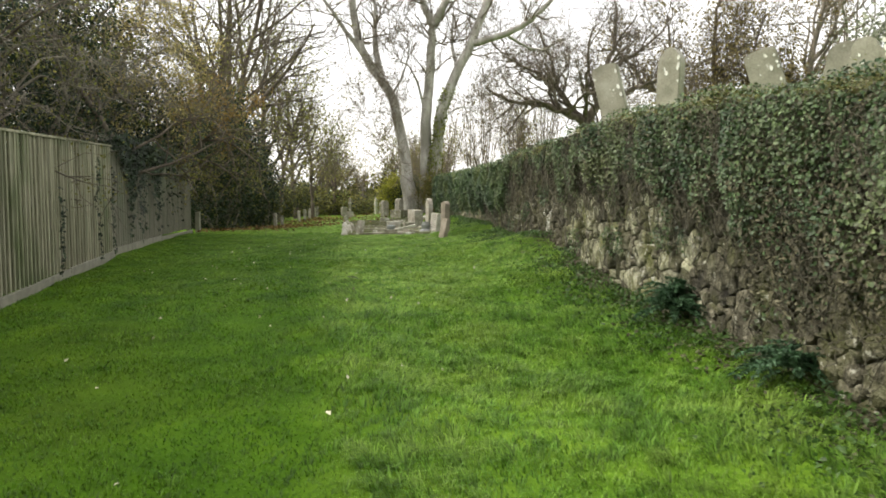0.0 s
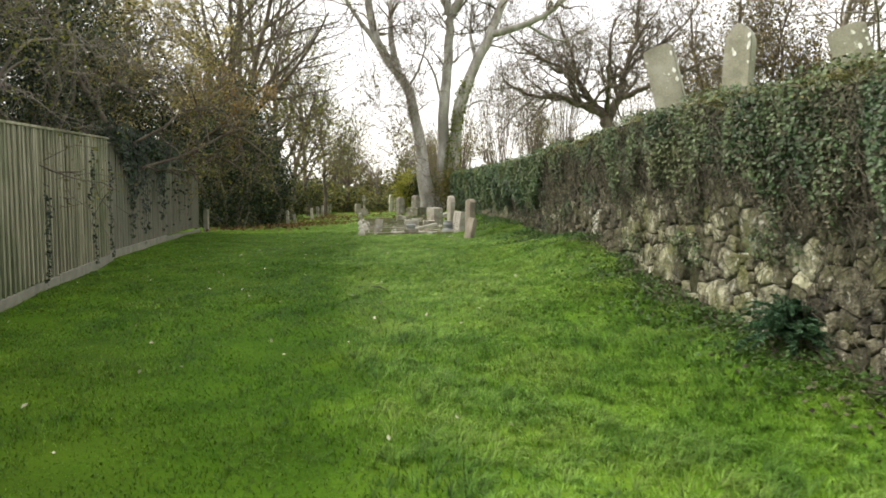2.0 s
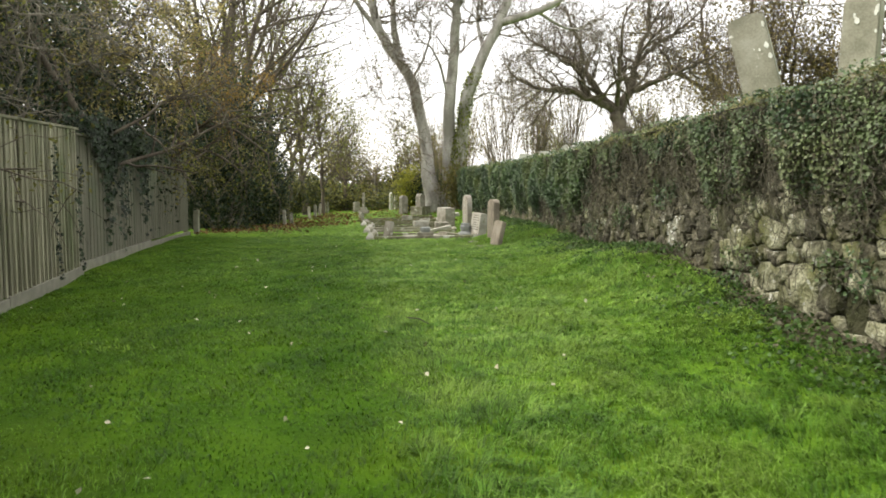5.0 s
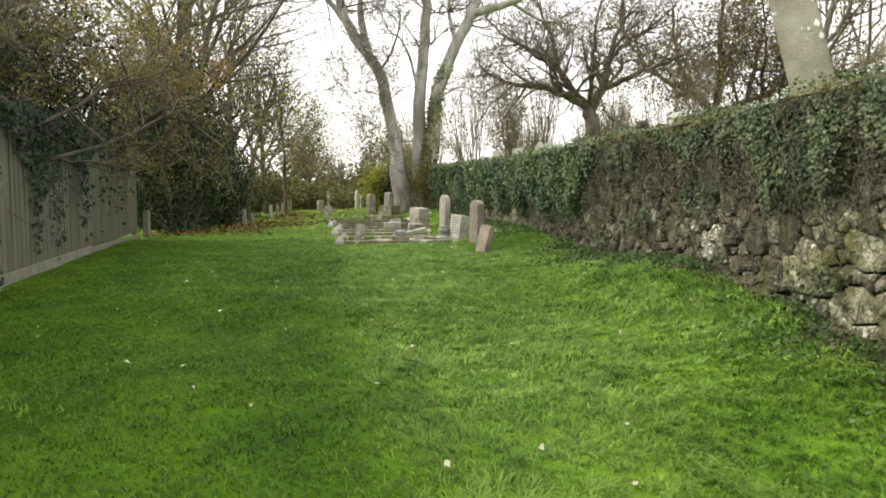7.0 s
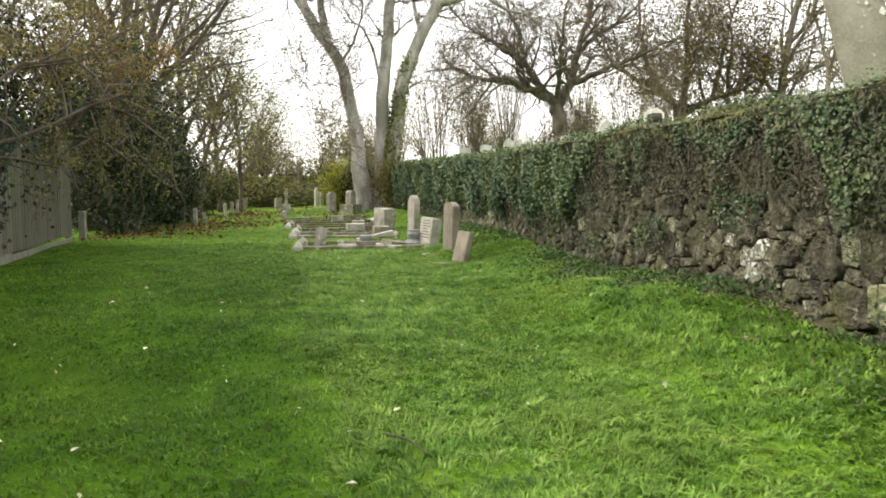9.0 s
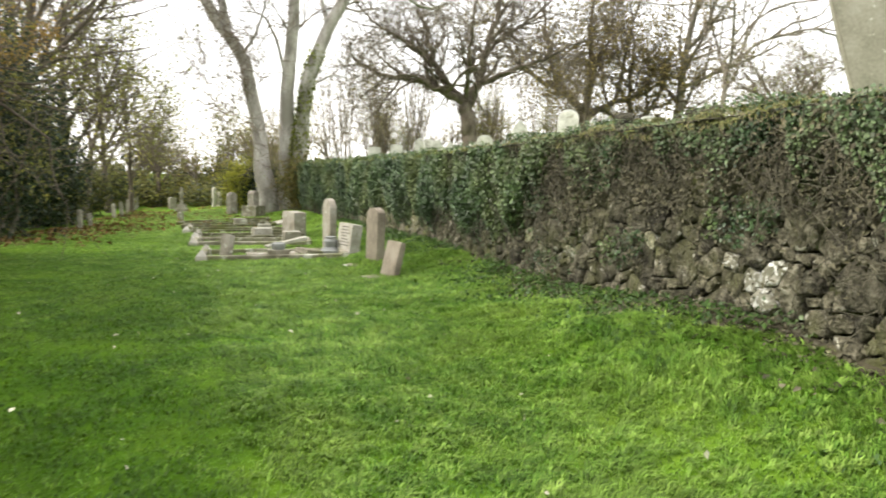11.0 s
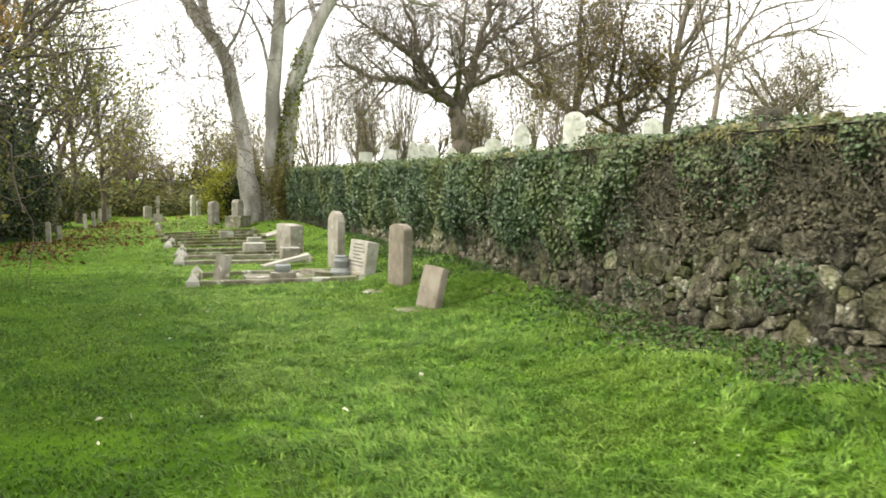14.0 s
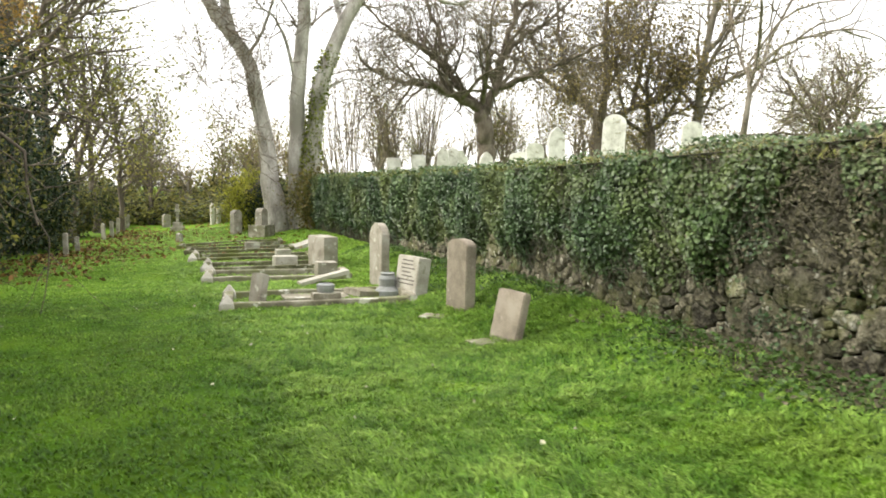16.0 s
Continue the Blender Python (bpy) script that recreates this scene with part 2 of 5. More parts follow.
M_YELLOW = mat("autumn_yellow_leaf", [(0.11, 0.125, 0.025), (0.19, 0.2, 0.042), (0.28, 0.24, 0.055)], 0.7, 10, 0.6, 0, rand="island", rand_amt=0.4, translucent=0.45)
M_ORANGE = mat("autumn_orange_leaf", [(0.18, 0.115, 0.03), (0.3, 0.19, 0.05), (0.36, 0.26, 0.08)], 0.9, 10, 0.6, 0, rand="island", rand_amt=0.4, translucent=0.45)
M_RUSSET = mat("oak_russet_leaf", [(0.12, 0.095, 0.032), (0.19, 0.15, 0.05), (0.25, 0.2, 0.08)], 0.7, 10, 0.6, 0, rand="island", rand_amt=0.4, translucent=0.3)
M_CONIFER = mat("golden_conifer", [(0.156, 0.18, 0.0168), (0.3, 0.312, 0.0336), (0.456, 0.432, 0.054)], 1.5, 14, 0.6, 0, rand="island", rand_amt=0.4, translucent=0.2)
M_TREEIVY = mat("tree_ivy_leaf", [(0.091, 0.117, 0.0156), (0.169, 0.195, 0.026), (0.26, 0.273, 0.0455)], 1.5, 14, 0.5, 0, rand="island", rand_amt=0.5, translucent=0.2)
M_PRIVET = mat("grey_green_leaf", [(0.12, 0.13, 0.09), (0.2, 0.22, 0.15), (0.3, 0.31, 0.23)], 2, 14, 0.6, 0, rand="island", rand_amt=0.4, translucent=0.2)
M_EARTH = mat("bare_earth", [(0.028, 0.025, 0.014), (0.055, 0.048, 0.028), (0.095, 0.085, 0.05)], 4, 50, 0.95, 0.8, 0.03)
M_LEDGE_MOSS = mat("mossy_kerb_stone", [(0.06, 0.058, 0.03), (0.12, 0.115, 0.065), (0.24, 0.23, 0.17)], 4, 40, 0.92, 0.6, 0.015,
                   spots=(0.42, 0.41, 0.34), spot_scale=5, spot_cut=0.6, second=(0.1, 0.11, 0.03), second_scale=1.5)
M_URN = mat("grey_urn_stone", [(0.2, 0.21, 0.2), (0.3, 0.31, 0.3)], 6, 60, 0.8, 0.3)


# ---- building helpers ----
def np_mesh(name, verts, faces, material, smooth=False):
    """A mesh from arrays of points and of equal-sided faces."""
    me = bpy.data.meshes.new(name)
    verts, faces = np.asarray(verts, dtype=np.float32), np.asarray(faces, dtype=np.int32)
    k = faces.shape[1]
    me.vertices.add(len(verts))
    me.vertices.foreach_set("co", verts.ravel())
    me.loops.add(faces.size)
    me.loops.foreach_set("vertex_index", faces.ravel())
    me.polygons.add(len(faces))
    me.polygons.foreach_set("loop_start", np.arange(0, faces.size, k, dtype=np.int32))
    me.polygons.foreach_set("loop_total", np.full(len(faces), k, dtype=np.int32))
    if smooth:
        me.polygons.foreach_set("use_smooth", np.ones(len(faces), dtype=bool))
    me.update(calc_edges=True)
    me.materials.append(material)
    return me


def part(name, bm, material, parent=None, label=""):
    """One mesh object out of a bmesh (or a finished mesh), under its parent."""
    if isinstance(bm, bmesh.types.BMesh):
        me = bpy.data.meshes.new(name)
        bm.normal_update()
        bm.to_mesh(me)
        bm.free()
        me.materials.append(material)
    else:
        me = bm
    ob = new(name, me)
    ob.parent = parent
    return tagged(ob, label)


def empty(name, loc=(0, 0, 0), rz=0.0, tilt=(0, 0)):
    e = new(name)
    e.matrix_world = pose(*loc, tilt[0], tilt[1], rz)
    return e


def block(sx, sy, sz, bevel=0.01, rough=0.0, cuts=0, seed=0, bm=None, at=(0, 0, 0)):
    """A box on its base, edges rounded, faces a little uneven."""
    own = bm is None
    bm = bmesh.new() if own else bm
    made = bmesh.ops.create_cube(bm, size=1.0, matrix=Matrix.Translation((at[0], at[1], at[2] + sz / 2)) @ Matrix.Diagonal((sx, sy, sz, 1)))
    if own and cuts:
        bmesh.ops.subdivide_edges(bm, edges=bm.edges[:], cuts=cuts, use_grid_fill=True)
    if own and bevel:
        sharp = [e for e in bm.edges if len(e.link_faces) == 2 and e.calc_face_angle(0) > 0.5]
        bmesh.ops.bevel(bm, geom=sharp, offset=bevel, segments=2, affect="EDGES", profile=0.6)
    if own and rough:
        for v in bm.verts:
            v.co += noise.noise_vector(v.co * 5 + Vector((seed * 3.7, seed, 0))) * rough
    return bm


class Tubes:
    """Collects tapered tubes and gives one mesh."""

    def __init__(self):
        self.v, self.f, self.n = [], [], 0

    def add(self, pts, radii, sides=5):
        pts = np.asarray(pts, dtype=np.float64)
        n = len(pts)
        tan = np.gradient(pts, axis=0)
        tan /= np.linalg.norm(tan, axis=1)[:, None] + 1e-9
        ref = np.array([0.0, 0.0, 1.0]) if abs(tan[:, 2]).mean() < 0.8 else np.array([1.0, 0.0, 0.0])
        u = np.cross(tan, ref)
        u /= np.linalg.norm(u, axis=1)[:, None] + 1e-9
        w = np.cross(tan, u)
        a = np.arange(sides) * 2 * np.pi / sides
        ring = pts[:, None, :] + np.asarray(radii)[:, None, None] * (np.cos(a)[None, :, None] * u[:, None, :] + np.sin(a)[None, :, None] * w[:, None, :])
        self.v.append(ring.reshape(-1, 3))
        i, j = np.meshgrid(np.arange(n - 1), np.arange(sides), indexing="ij")
        k = (j + 1) % sides
        self.f.append(np.stack([i * sides + j, i * sides + k, (i + 1) * sides + k, (i + 1) * sides + j], -1).reshape(-1, 4) + self.n)
        self.n += n * sides

    def mesh(self, name, material):
        return np_mesh(name, np.concatenate(self.v), np.concatenate(self.f), material, smooth=True)


def unit(v):
    return v / (np.linalg.norm(v, axis=-1, keepdims=True) + 1e-9)


def leaf_cloud(name, pts, size, material, rng, spread=0.4, out=None, droop=0.0, ratio=0.6):
    """Folded leaves, four corners each, turned at random or leaning to the directions in out."""
    n = len(pts)
    nrm = unit(rng.normal(size=(n, 3)) * spread + (np.array([0, 0, 1.0]) if out is None else out))
    ax = unit(np.cross(nrm, rng.normal(size=(n, 3))))
    ax[:, 2] -= droop
    ax = unit(ax)
    side = unit(np.cross(nrm, ax))
    s = size * rng.uniform(0.6, 1.35, (n, 1))
    w = s * ratio * 0.5
    lift = nrm * s * 0.14
    a, b = pts - ax * s * 0.5, pts + ax * s * 0.5
    v = np.stack([a, pts - ax * s * 0.08 + side * w + lift, b, pts - ax * s * 0.08 - side * w + lift], 1).reshape(-1, 3)
    base = np.arange(n)[:, None] * 4
    return np_mesh(name, v, np.concatenate([base + np.array([0, 1, 2]), base + np.array([0, 2, 3])]), material)


def grow(tubes, tips, p, d, length, r, level, spec, rng):
    """One limb and, in turn, its branches."""
    top = spec["levels"]
    n = spec["segs"][min(level, len(spec["segs"]) - 1)]
    pts, dirs = [p.copy()], []
    for k in range(n):
        d = unit(d + rng.normal(size=3) * spec["gnarl"] * (1 + 0.3 * level) + np.array([0, 0, spec["up"][min(level, len(spec["up"]) - 1)]]))
        p = p + d * length / n
        pts.append(p.copy())
        dirs.append(d)
    end = spec["taper"] if level < top else 0.35
    radii = np.linspace(r, r * end, n + 1)
    if level == 0:
        radii[0] *= 1.35
    tubes[0 if level <= spec["thick"] else 1].add(pts, radii, 9 if level == 0 else 6 if level == 1 else 4 if level == 2 else 3)
    if level >= top:
        tips.extend(pts[1:])
        return
    kids = spec["kids"][level]
    for c in range(kids):
        t = spec["from"][min(level, len(spec["from"]) - 1)] + (1 - spec["from"][min(level, len(spec["from"]) - 1)]) * (c + rng.uniform(0.2, 0.9)) / kids
        k = min(int(t * n), n - 1)
        q = pts[k] + (pts[k + 1] - pts[k]) * (t * n - k)
        axis = unit(np.cross(dirs[k], rng.normal(size=3)))
        ang = radians(rng.uniform(*spec["angle"]))
        nd = unit(dirs[k] * math.cos(ang) + axis * math.sin(ang))
        rr = (r + (r * end - r) * t) * rng.uniform(*spec.get("rr", (0.5, 0.72)))
        grow(tubes, tips, q, nd, length * rng.uniform(*(spec["first"] if level == 0 and "first" in spec else spec["ratio"])), max(rr, spec["rmin"]), level + 1, spec, rng)


def make_tree(name, loc, height, r, spec, seed, bark, twig, label, leaves=(), lean=(0, 0), category="tree"):
    """A tree: trunk with its main limbs, a crown of twigs, and leaves of one or more colours."""
    rng = np.random.default_rng(seed)
    tubes, tips = (Tubes(), Tubes()), []
    grow(tubes, tips, np.array([0.0, 0.0, -0.2]), unit(np.array([lean[0], lean[1], 1.0])), height * spec["bole"], r, 0, spec, rng)
    root = empty(name, loc)
    part("trunk", tubes[0].mesh("trunk", bark), None, root)
    if tubes[1].v:
        part("crown", tubes[1].mesh("crown", twig), None, root, "fine bare twigs")
    tips = np.array(tips)
    for lname, count, size, m, low, text in leaves:
        pool = tips[tips[:, 2] > low] if len(tips[tips[:, 2] > low]) else tips
        pts = pool[rng.integers(0, len(pool), count)] + rng.normal(size=(count, 3)) * size * 1.6
        part(lname, leaf_cloud(lname, pts, size, m, rng, spread=1.2), None, root, text)
    return tagged(root, label, category)


def bush(name, loc, size, clumps, per, leaf, material, seed, label, stems=5, bark=None, category="shrub", lumpy=0.35, extra=None, fill=0.5):
    """A dense shrub: stems inside, and leaf clumps over an uneven outline."""
    rng = np.random.default_rng(seed)
    root = empty(name, loc)
    t = Tubes()
    for k in range(stems):
        a = rng.uniform(0, 6.28)
        p0 = np.array([math.cos(a) * size[0] * 0.12, math.sin(a) * size[1] * 0.12, -0.1])
        p1 = np.array([math.cos(a) * size[0] * 0.45, math.sin(a) * size[1] * 0.45, size[2] * 0.7])
        s = np.linspace(0, 1, 6)[:, None]
        t.add(p0 + (p1 - p0) * s + rng.normal(size=(6, 3)) * 0.05 * min(size), np.linspace(0.06, 0.015, 6), 5)
    part("trunk", t.mesh("trunk", bark or M_BARK), None, root)
    d = unit(rng.normal(size=(clumps, 3)))
    rad = 1 + lumpy * np.array([noise.noise(Vector(q * 2.3) + Vector((seed, 0, 0))) for q in d])
    rad *= np.where(rng.uniform(size=clumps) < fill, rng.uniform(0.3, 0.9, clumps), rng.uniform(0.85, 1.05, clumps))
    c = d * rad[:, None] * np.array(size) * 0.5 + np.array([0, 0, size[2] * 0.5])
    c = c[c[:, 2] > 0.02]
    pts = np.repeat(c, per, 0) + rng.normal(size=(len(c) * per, 3)) * leaf * 2.2
    out = np.repeat(unit(c - np.array([0, 0, size[2] * 0.4])), per, 0)
    part("foliage", leaf_cloud("foliage", pts, leaf, material, rng, 0.9, out, 0.4), None, root)
    if extra:
        m2, share, text = extra
        k = rng.uniform(size=len(pts)) < share
        part("foliage", leaf_cloud("foliage", pts[k] * np.array([1.04, 1.04, 1.03]), leaf, m2, rng, 0.9, out[k], 0.4), None, root, text)
    return tagged(root, label, category)


# ---- plan: wall line, ground heights ----
WY = [-12, -2, 7.5, 10.4, 13.1, 16, 18.2, 20, 23, 28, 33, 38, 46]
WX = [3.9, 3.1, 2.27, 1.95, 1.72, 1.5, 1.36, 1.25, 1.05, 0.6, 0.15, -0.35, -1.1]
TY = [-12, 3.9, 7.4, 10.3, 13.1, 16, 20, 25, 36, 46]
TZ = [1.9, 2.03, 2.22, 2.25, 2.13, 2.08, 2.0, 1.96, 1.93, 1.85]
BY = [-12, 0, 5, 7.4, 9.2, 10.3, 11.6, 13, 14.2, 15.3, 16.5, 18, 20, 25, 30, 40, 46]
BZ = [0.0, 0.08, 0.15, 0.23, 0.3, 0.39, 0.52, 0.68, 0.63, 0.54, 0.48, 0.49, 0.53, 0.46, 0.36, 0.25, 0.25]
GY = [-30, 0, 2.5, 6, 9, 12, 15, 19, 22, 28, 40, 50, 75, 130, 400]
GZ = [-0.4, 0, 0.03, 0.1, 0.19, 0.26, 0.28, 0.24, 0.17, 0.03, 0.0, -0.06, -0.2, -0.2, 0.0]


def wall_x(y):
    return np.interp(y, WY, WX)


def wall_top(y):
    return np.interp(y, TY, TZ)


def smooth(t):
    t = np.clip(t, 0, 1)
    return t * t * (3 - 2 * t)


def lawn_z(x, y):
    """Height of the lower lawn."""
    x, y = np.asarray(x, dtype=float), np.asarray(y, dtype=float)
    z = np.interp(y, GY, GZ)
    z = z - 0.14 * smooth((-x - 1.5) / 4) * np.exp(-((y - 12) / 9) ** 2)
    z = z - 0.3 * smooth((-x - 2.5) / 4) * smooth((y - 26) / 12)
    w = smooth(1 - (wall_x(y) - x) / 1.7) * (y < 60)
    z = z + w * (np.interp(y, BY, BZ) - z)
    return z + 0.018 * np.sin(x * 1.7 + 0.6 * y) * np.sin(y * 1.3 - 0.4 * x) + 0.008 * np.sin(x * 5.1 + 1) * np.sin(y * 4.3)


def upper_z(x, y):
    """Height of the churchyard that the wall holds back."""
    d = x - wall_x(y)
    return wall_top(y) - 0.03 + 0.055 * np.clip(d - 0.3, 0, 8) + 0.012 * np.clip(d - 8, 0, 40) + 0.05 * np.sin(x * 0.9) * np.sin(y * 0.7)


OFF = sorted(set([-400, -250, -150, -100, -70, -50, -40, -30, -25, -21, -18, -15, -13] + list(np.arange(-11, -0.1, 0.4)) + [0.1, 0.3, 0.34, 0.6, 1.0, 1.6, 2.5, 4, 6, 9, 13, 18, 25, 35, 50, 80, 130, 250, 400]))
YS = sorted(set([-400, -200, -100, -60, -40, -25, -18, -12, -8] + list(np.arange(-5, 46, 0.5)) + list(range(46, 80, 4)) + [85, 95, 110, 130, 160, 220, 300, 400]))
gv = []
for y in YS:
    for o in OFF:
        x = wall_x(y) + o
        if o <= 0.3:
            z = float(lawn_z(x, y))
        else:
            z = float(upper_z(x, y))
            if y > 46:
                z += (float(lawn_z(x, y)) - z) * float(smooth((y - 46) / 10) * smooth(1 - o / 12))
        gv.append((x, y, z))
W = len(OFF)
gf = [(j * W + i, j * W + i + 1, (j + 1) * W + i + 1, (j + 1) * W + i) for j in range(len(YS) - 1) for i in range(W - 1)]
ground = new("ground", np_mesh("ground", gv, gf, M_SOIL, smooth=True))
tagged(ground, "uneven mown lawn ground rising gently towards the wall", "ground", kind="structure")

# ---- retaining wall ----
rng = np.random.default_rng(5)
THICK = 0.5
wv, wf = [], []
WYS = np.arange(-11.5, 45, 0.25)
for y in WYS:
    x, top, base = float(wall_x(y)), float(wall_top(y)), float(np.interp(y, BY, BZ)) - 0.3
    jig = 0.02 * math.sin(y * 7) + 0.015 * math.sin(y * 17)
    for dx, z in ((0.07 + jig, base), (0.09 + jig, base + (top - base) * 0.35), (0.1 + jig, base + (top - base) * 0.7), (0.12, top - 0.1), (0.2, top - 0.015), (THICK, top - 0.03), (THICK, base)):
        wv.append((x + dx, y, z))
for j in range(len(WYS) - 1):
    for i in range(7):
        a, b = j * 7 + i, j * 7 + (i + 1) % 7
        wf.append((a, a + 7, b + 7, b))
wall_core = new("wall_east", np_mesh("wall_east", wv, wf, M_MORTAR, smooth=False))
tagged(wall_core, "old rubble stone retaining wall of the raised churchyard", "wall", kind="structure")


def stone_band(y):
    """How high above the ground the bare stones reach."""
    return np.interp(y, [-12, 3, 5, 6.2, 8, 10, 12, 14, 16.5, 18.5, 20, 24, 30, 45], [0.4, 0.45, 0.6, 0.95, 1.25, 1.18, 0.95, 1.25, 1.3, 0.35, 0.5, 0.42, 0.35, 0.3])


def wall_point(y, h):
    """Face of the wall at a height above its foot."""
    z = np.interp(y, BY, BZ) + h
    top = wall_top(y)
    f = np.clip(h / (top - np.interp(y, BY, BZ)), 0, 1)
    return np.stack([wall_x(y) + 0.03 + 0.05 * f, y, z], -1)


ev, ef = [], []
EYS = np.arange(3, 30, 0.12)
for k, y in enumerate(EYS):
    wd = 0.16 + 0.1 * math.sin(y * 1.9) + 0.07 * math.sin(y * 5.3 + 1) + 0.03 * math.sin(y * 13) + 0.45 * math.exp(-((y - 15.2) / 1.9) ** 2) + 0.2 * math.exp(-((y - 9.6) / 1.0) ** 2)
    for f in (0.0, 0.4, 0.75, 1.0):
        x = float(wall_x(y)) + 0.06 - (0.06 + max(0.03, wd)) * f
        ev.append((x, y, float(lawn_z(x, y)) + (0.05 * (1 - f) ** 2 + 0.016 if f < 1 else -0.01)))
for k in range(len(EYS) - 1):
    ef.extend((k * 4 + i, k * 4 + i + 1, k * 4 + i + 5, k * 4 + i + 4) for i in range(3))
tagged(new("bare_earth", np_mesh("bare_earth", ev, ef, M_EARTH, smooth=True)), "crumbled brown earth along the wall foot", "earth", kind="structure")

# ---- ivy over the wall ----
def ivy_points(n, y0, y1, rng):
    y = rng.uniform(y0, y1, n)
    full = wall_top(y) - np.interp(y, BY, BZ)
    h = full * (1 - rng.beta(1.0, 1.6, n)) + rng.normal(size=n) * 0.03
    return y, h, full


def ivy_layer(name, n, y0, y1, size, material, rng, keep, bulge=0.14, label="", top_share=0.15, stand=0.02, lift=0.0, ratio=0.8, top_to=None):
    y, h, full = ivy_points(n, y0, y1, rng)
    band = stone_band(y)
    ragged = (0.22 * np.sin(y * 3.1) + 0.15 * np.sin(y * 7.7 + 1) + 0.1 * np.sin(y * 15 + 2)) * np.where(y > 17, 0.5, 1.0)
    edge = smooth((h - band - ragged + 0.25) / 0.5)
    patch = 0.5 + 0.5 * np.sin(y * 2.3 + h * 3.0) * np.sin(h * 5.1 - y * 1.1)
    ok = rng.uniform(size=n) < keep(y, h, full, edge, patch)
    y, h, full, edge = y[ok], h[ok], full[ok], edge[ok]
    p = wall_point(y, h)
    f = h / full
    calm = 1 - 0.75 * smooth((y - 11.3) / 1.5) * (1 - smooth((y - 16.2) / 1.5))
    lump = (0.06 * np.sin(y * 2.9 + h * 2.0) + 0.05 * np.sin(y * 6.3 - h * 4.1)) * calm
    p[:, 0] -= (bulge * edge * (0.35 + 0.65 * np.sin(np.clip(f, 0, 1) * 2.6)) + lump * edge) * rng.uniform(0.3, 1.0, len(y)) + stand
    p[:, 2] = np.minimum(p[:, 2], wall_top(y) + 0.05 * calm + lift + lump)
    out = np.tile(np.array([-1.0, -0.15, 0.45]), (len(y), 1))
    m = int(len(y) * top_share)
    ty = rng.uniform(y0, top_to or y1, m)
    tx = wall_x(ty) + rng.uniform(-0.12, 0.75, m)
    tp = np.stack([tx, ty, wall_top(ty) + 0.06 - 0.16 * np.clip(0.1 - (tx - wall_x(ty)), 0, 1) + rng.uniform(-0.03, 0.08, m) + lift + 0.05 * np.sin(ty * 2.9)], -1)
    p = np.concatenate([p, tp])
    out = np.concatenate([out, np.tile(np.array([-0.4, -0.1, 1.0]), (m, 1))])
    ob = new(name, leaf_cloud(name, p, size, material, rng, 0.55, out, 0.5, ratio))
    return tagged(ob, label, "ivy", kind="stuff")


ivy_layer("ivy", 90000, 15.8, 27, 0.045, M_IVY, rng, lambda y, h, f, e, p: np.clip(e * smooth((y - 16.0) / 1.6) + 0.05, 0, 1), 0.2, "dense dark green ivy hanging over the stone wall", 0.05)
ivy_layer("ivy", 50000, 26.5, 44, 0.066, M_IVY, rng, lambda y, h, f, e, p: np.clip(e + 0.05, 0, 1), 0.2, "dense dark green ivy over the far end of the wall", 0.05)
ivy_layer("ivy", 150000, -3, 17, 0.033, M_IVY_SMALL, rng,
          lambda y, h, f, e, p: np.where(y > 13.1, 0.2 * p * e + 0.85 * smooth((h / f - 0.68 - 0.1 * p) / 0.16), np.maximum(e * (0.45 + 0.55 * smooth((h / f - 0.4) / 0.25)) * (0.6 + 0.4 * p) * np.where(y < 6.2, 0.6, 1), 0.95 * smooth((h / f - 0.62) / 0.15))),
          0.2, "small-leaved green ivy along the upper wall face", 0.22, top_to=18)
ivy_layer("dry_ivy", 105000, -6, 18, 0.045, M_DEADIVY, rng,
          lambda y, h, f, e, p: np.where(y > 11.8, 0.1 + 0.5 * smooth((h - 0.7 - 0.5 * (p - 0.5)) / 0.5), np.clip(e * 0.9 + 0.5 * (y < 6.2) * (h > 0.45) + np.where(y > 7.3, 0.01, 0.05), 0, 1) * (0.45 + 0.55 * (1 - p))) * np.where(h / f < 0.85, 1.0, 0.7),
          0.1, "brown dry ivy and dead stems clinging to the wall", 0.03, 0.085, 0.0, 0.42, top_to=11.8)
ivy_layer("moss", 12000, -6, 44, 0.04, M_MOSS, rng, lambda y, h, f, e, p: 0.8 * smooth((h / f - 0.84 - 0.1 * p) / 0.1), 0.22, "yellow-green moss along the wall top", 1.8, 0.03, 0.03, 0.3)


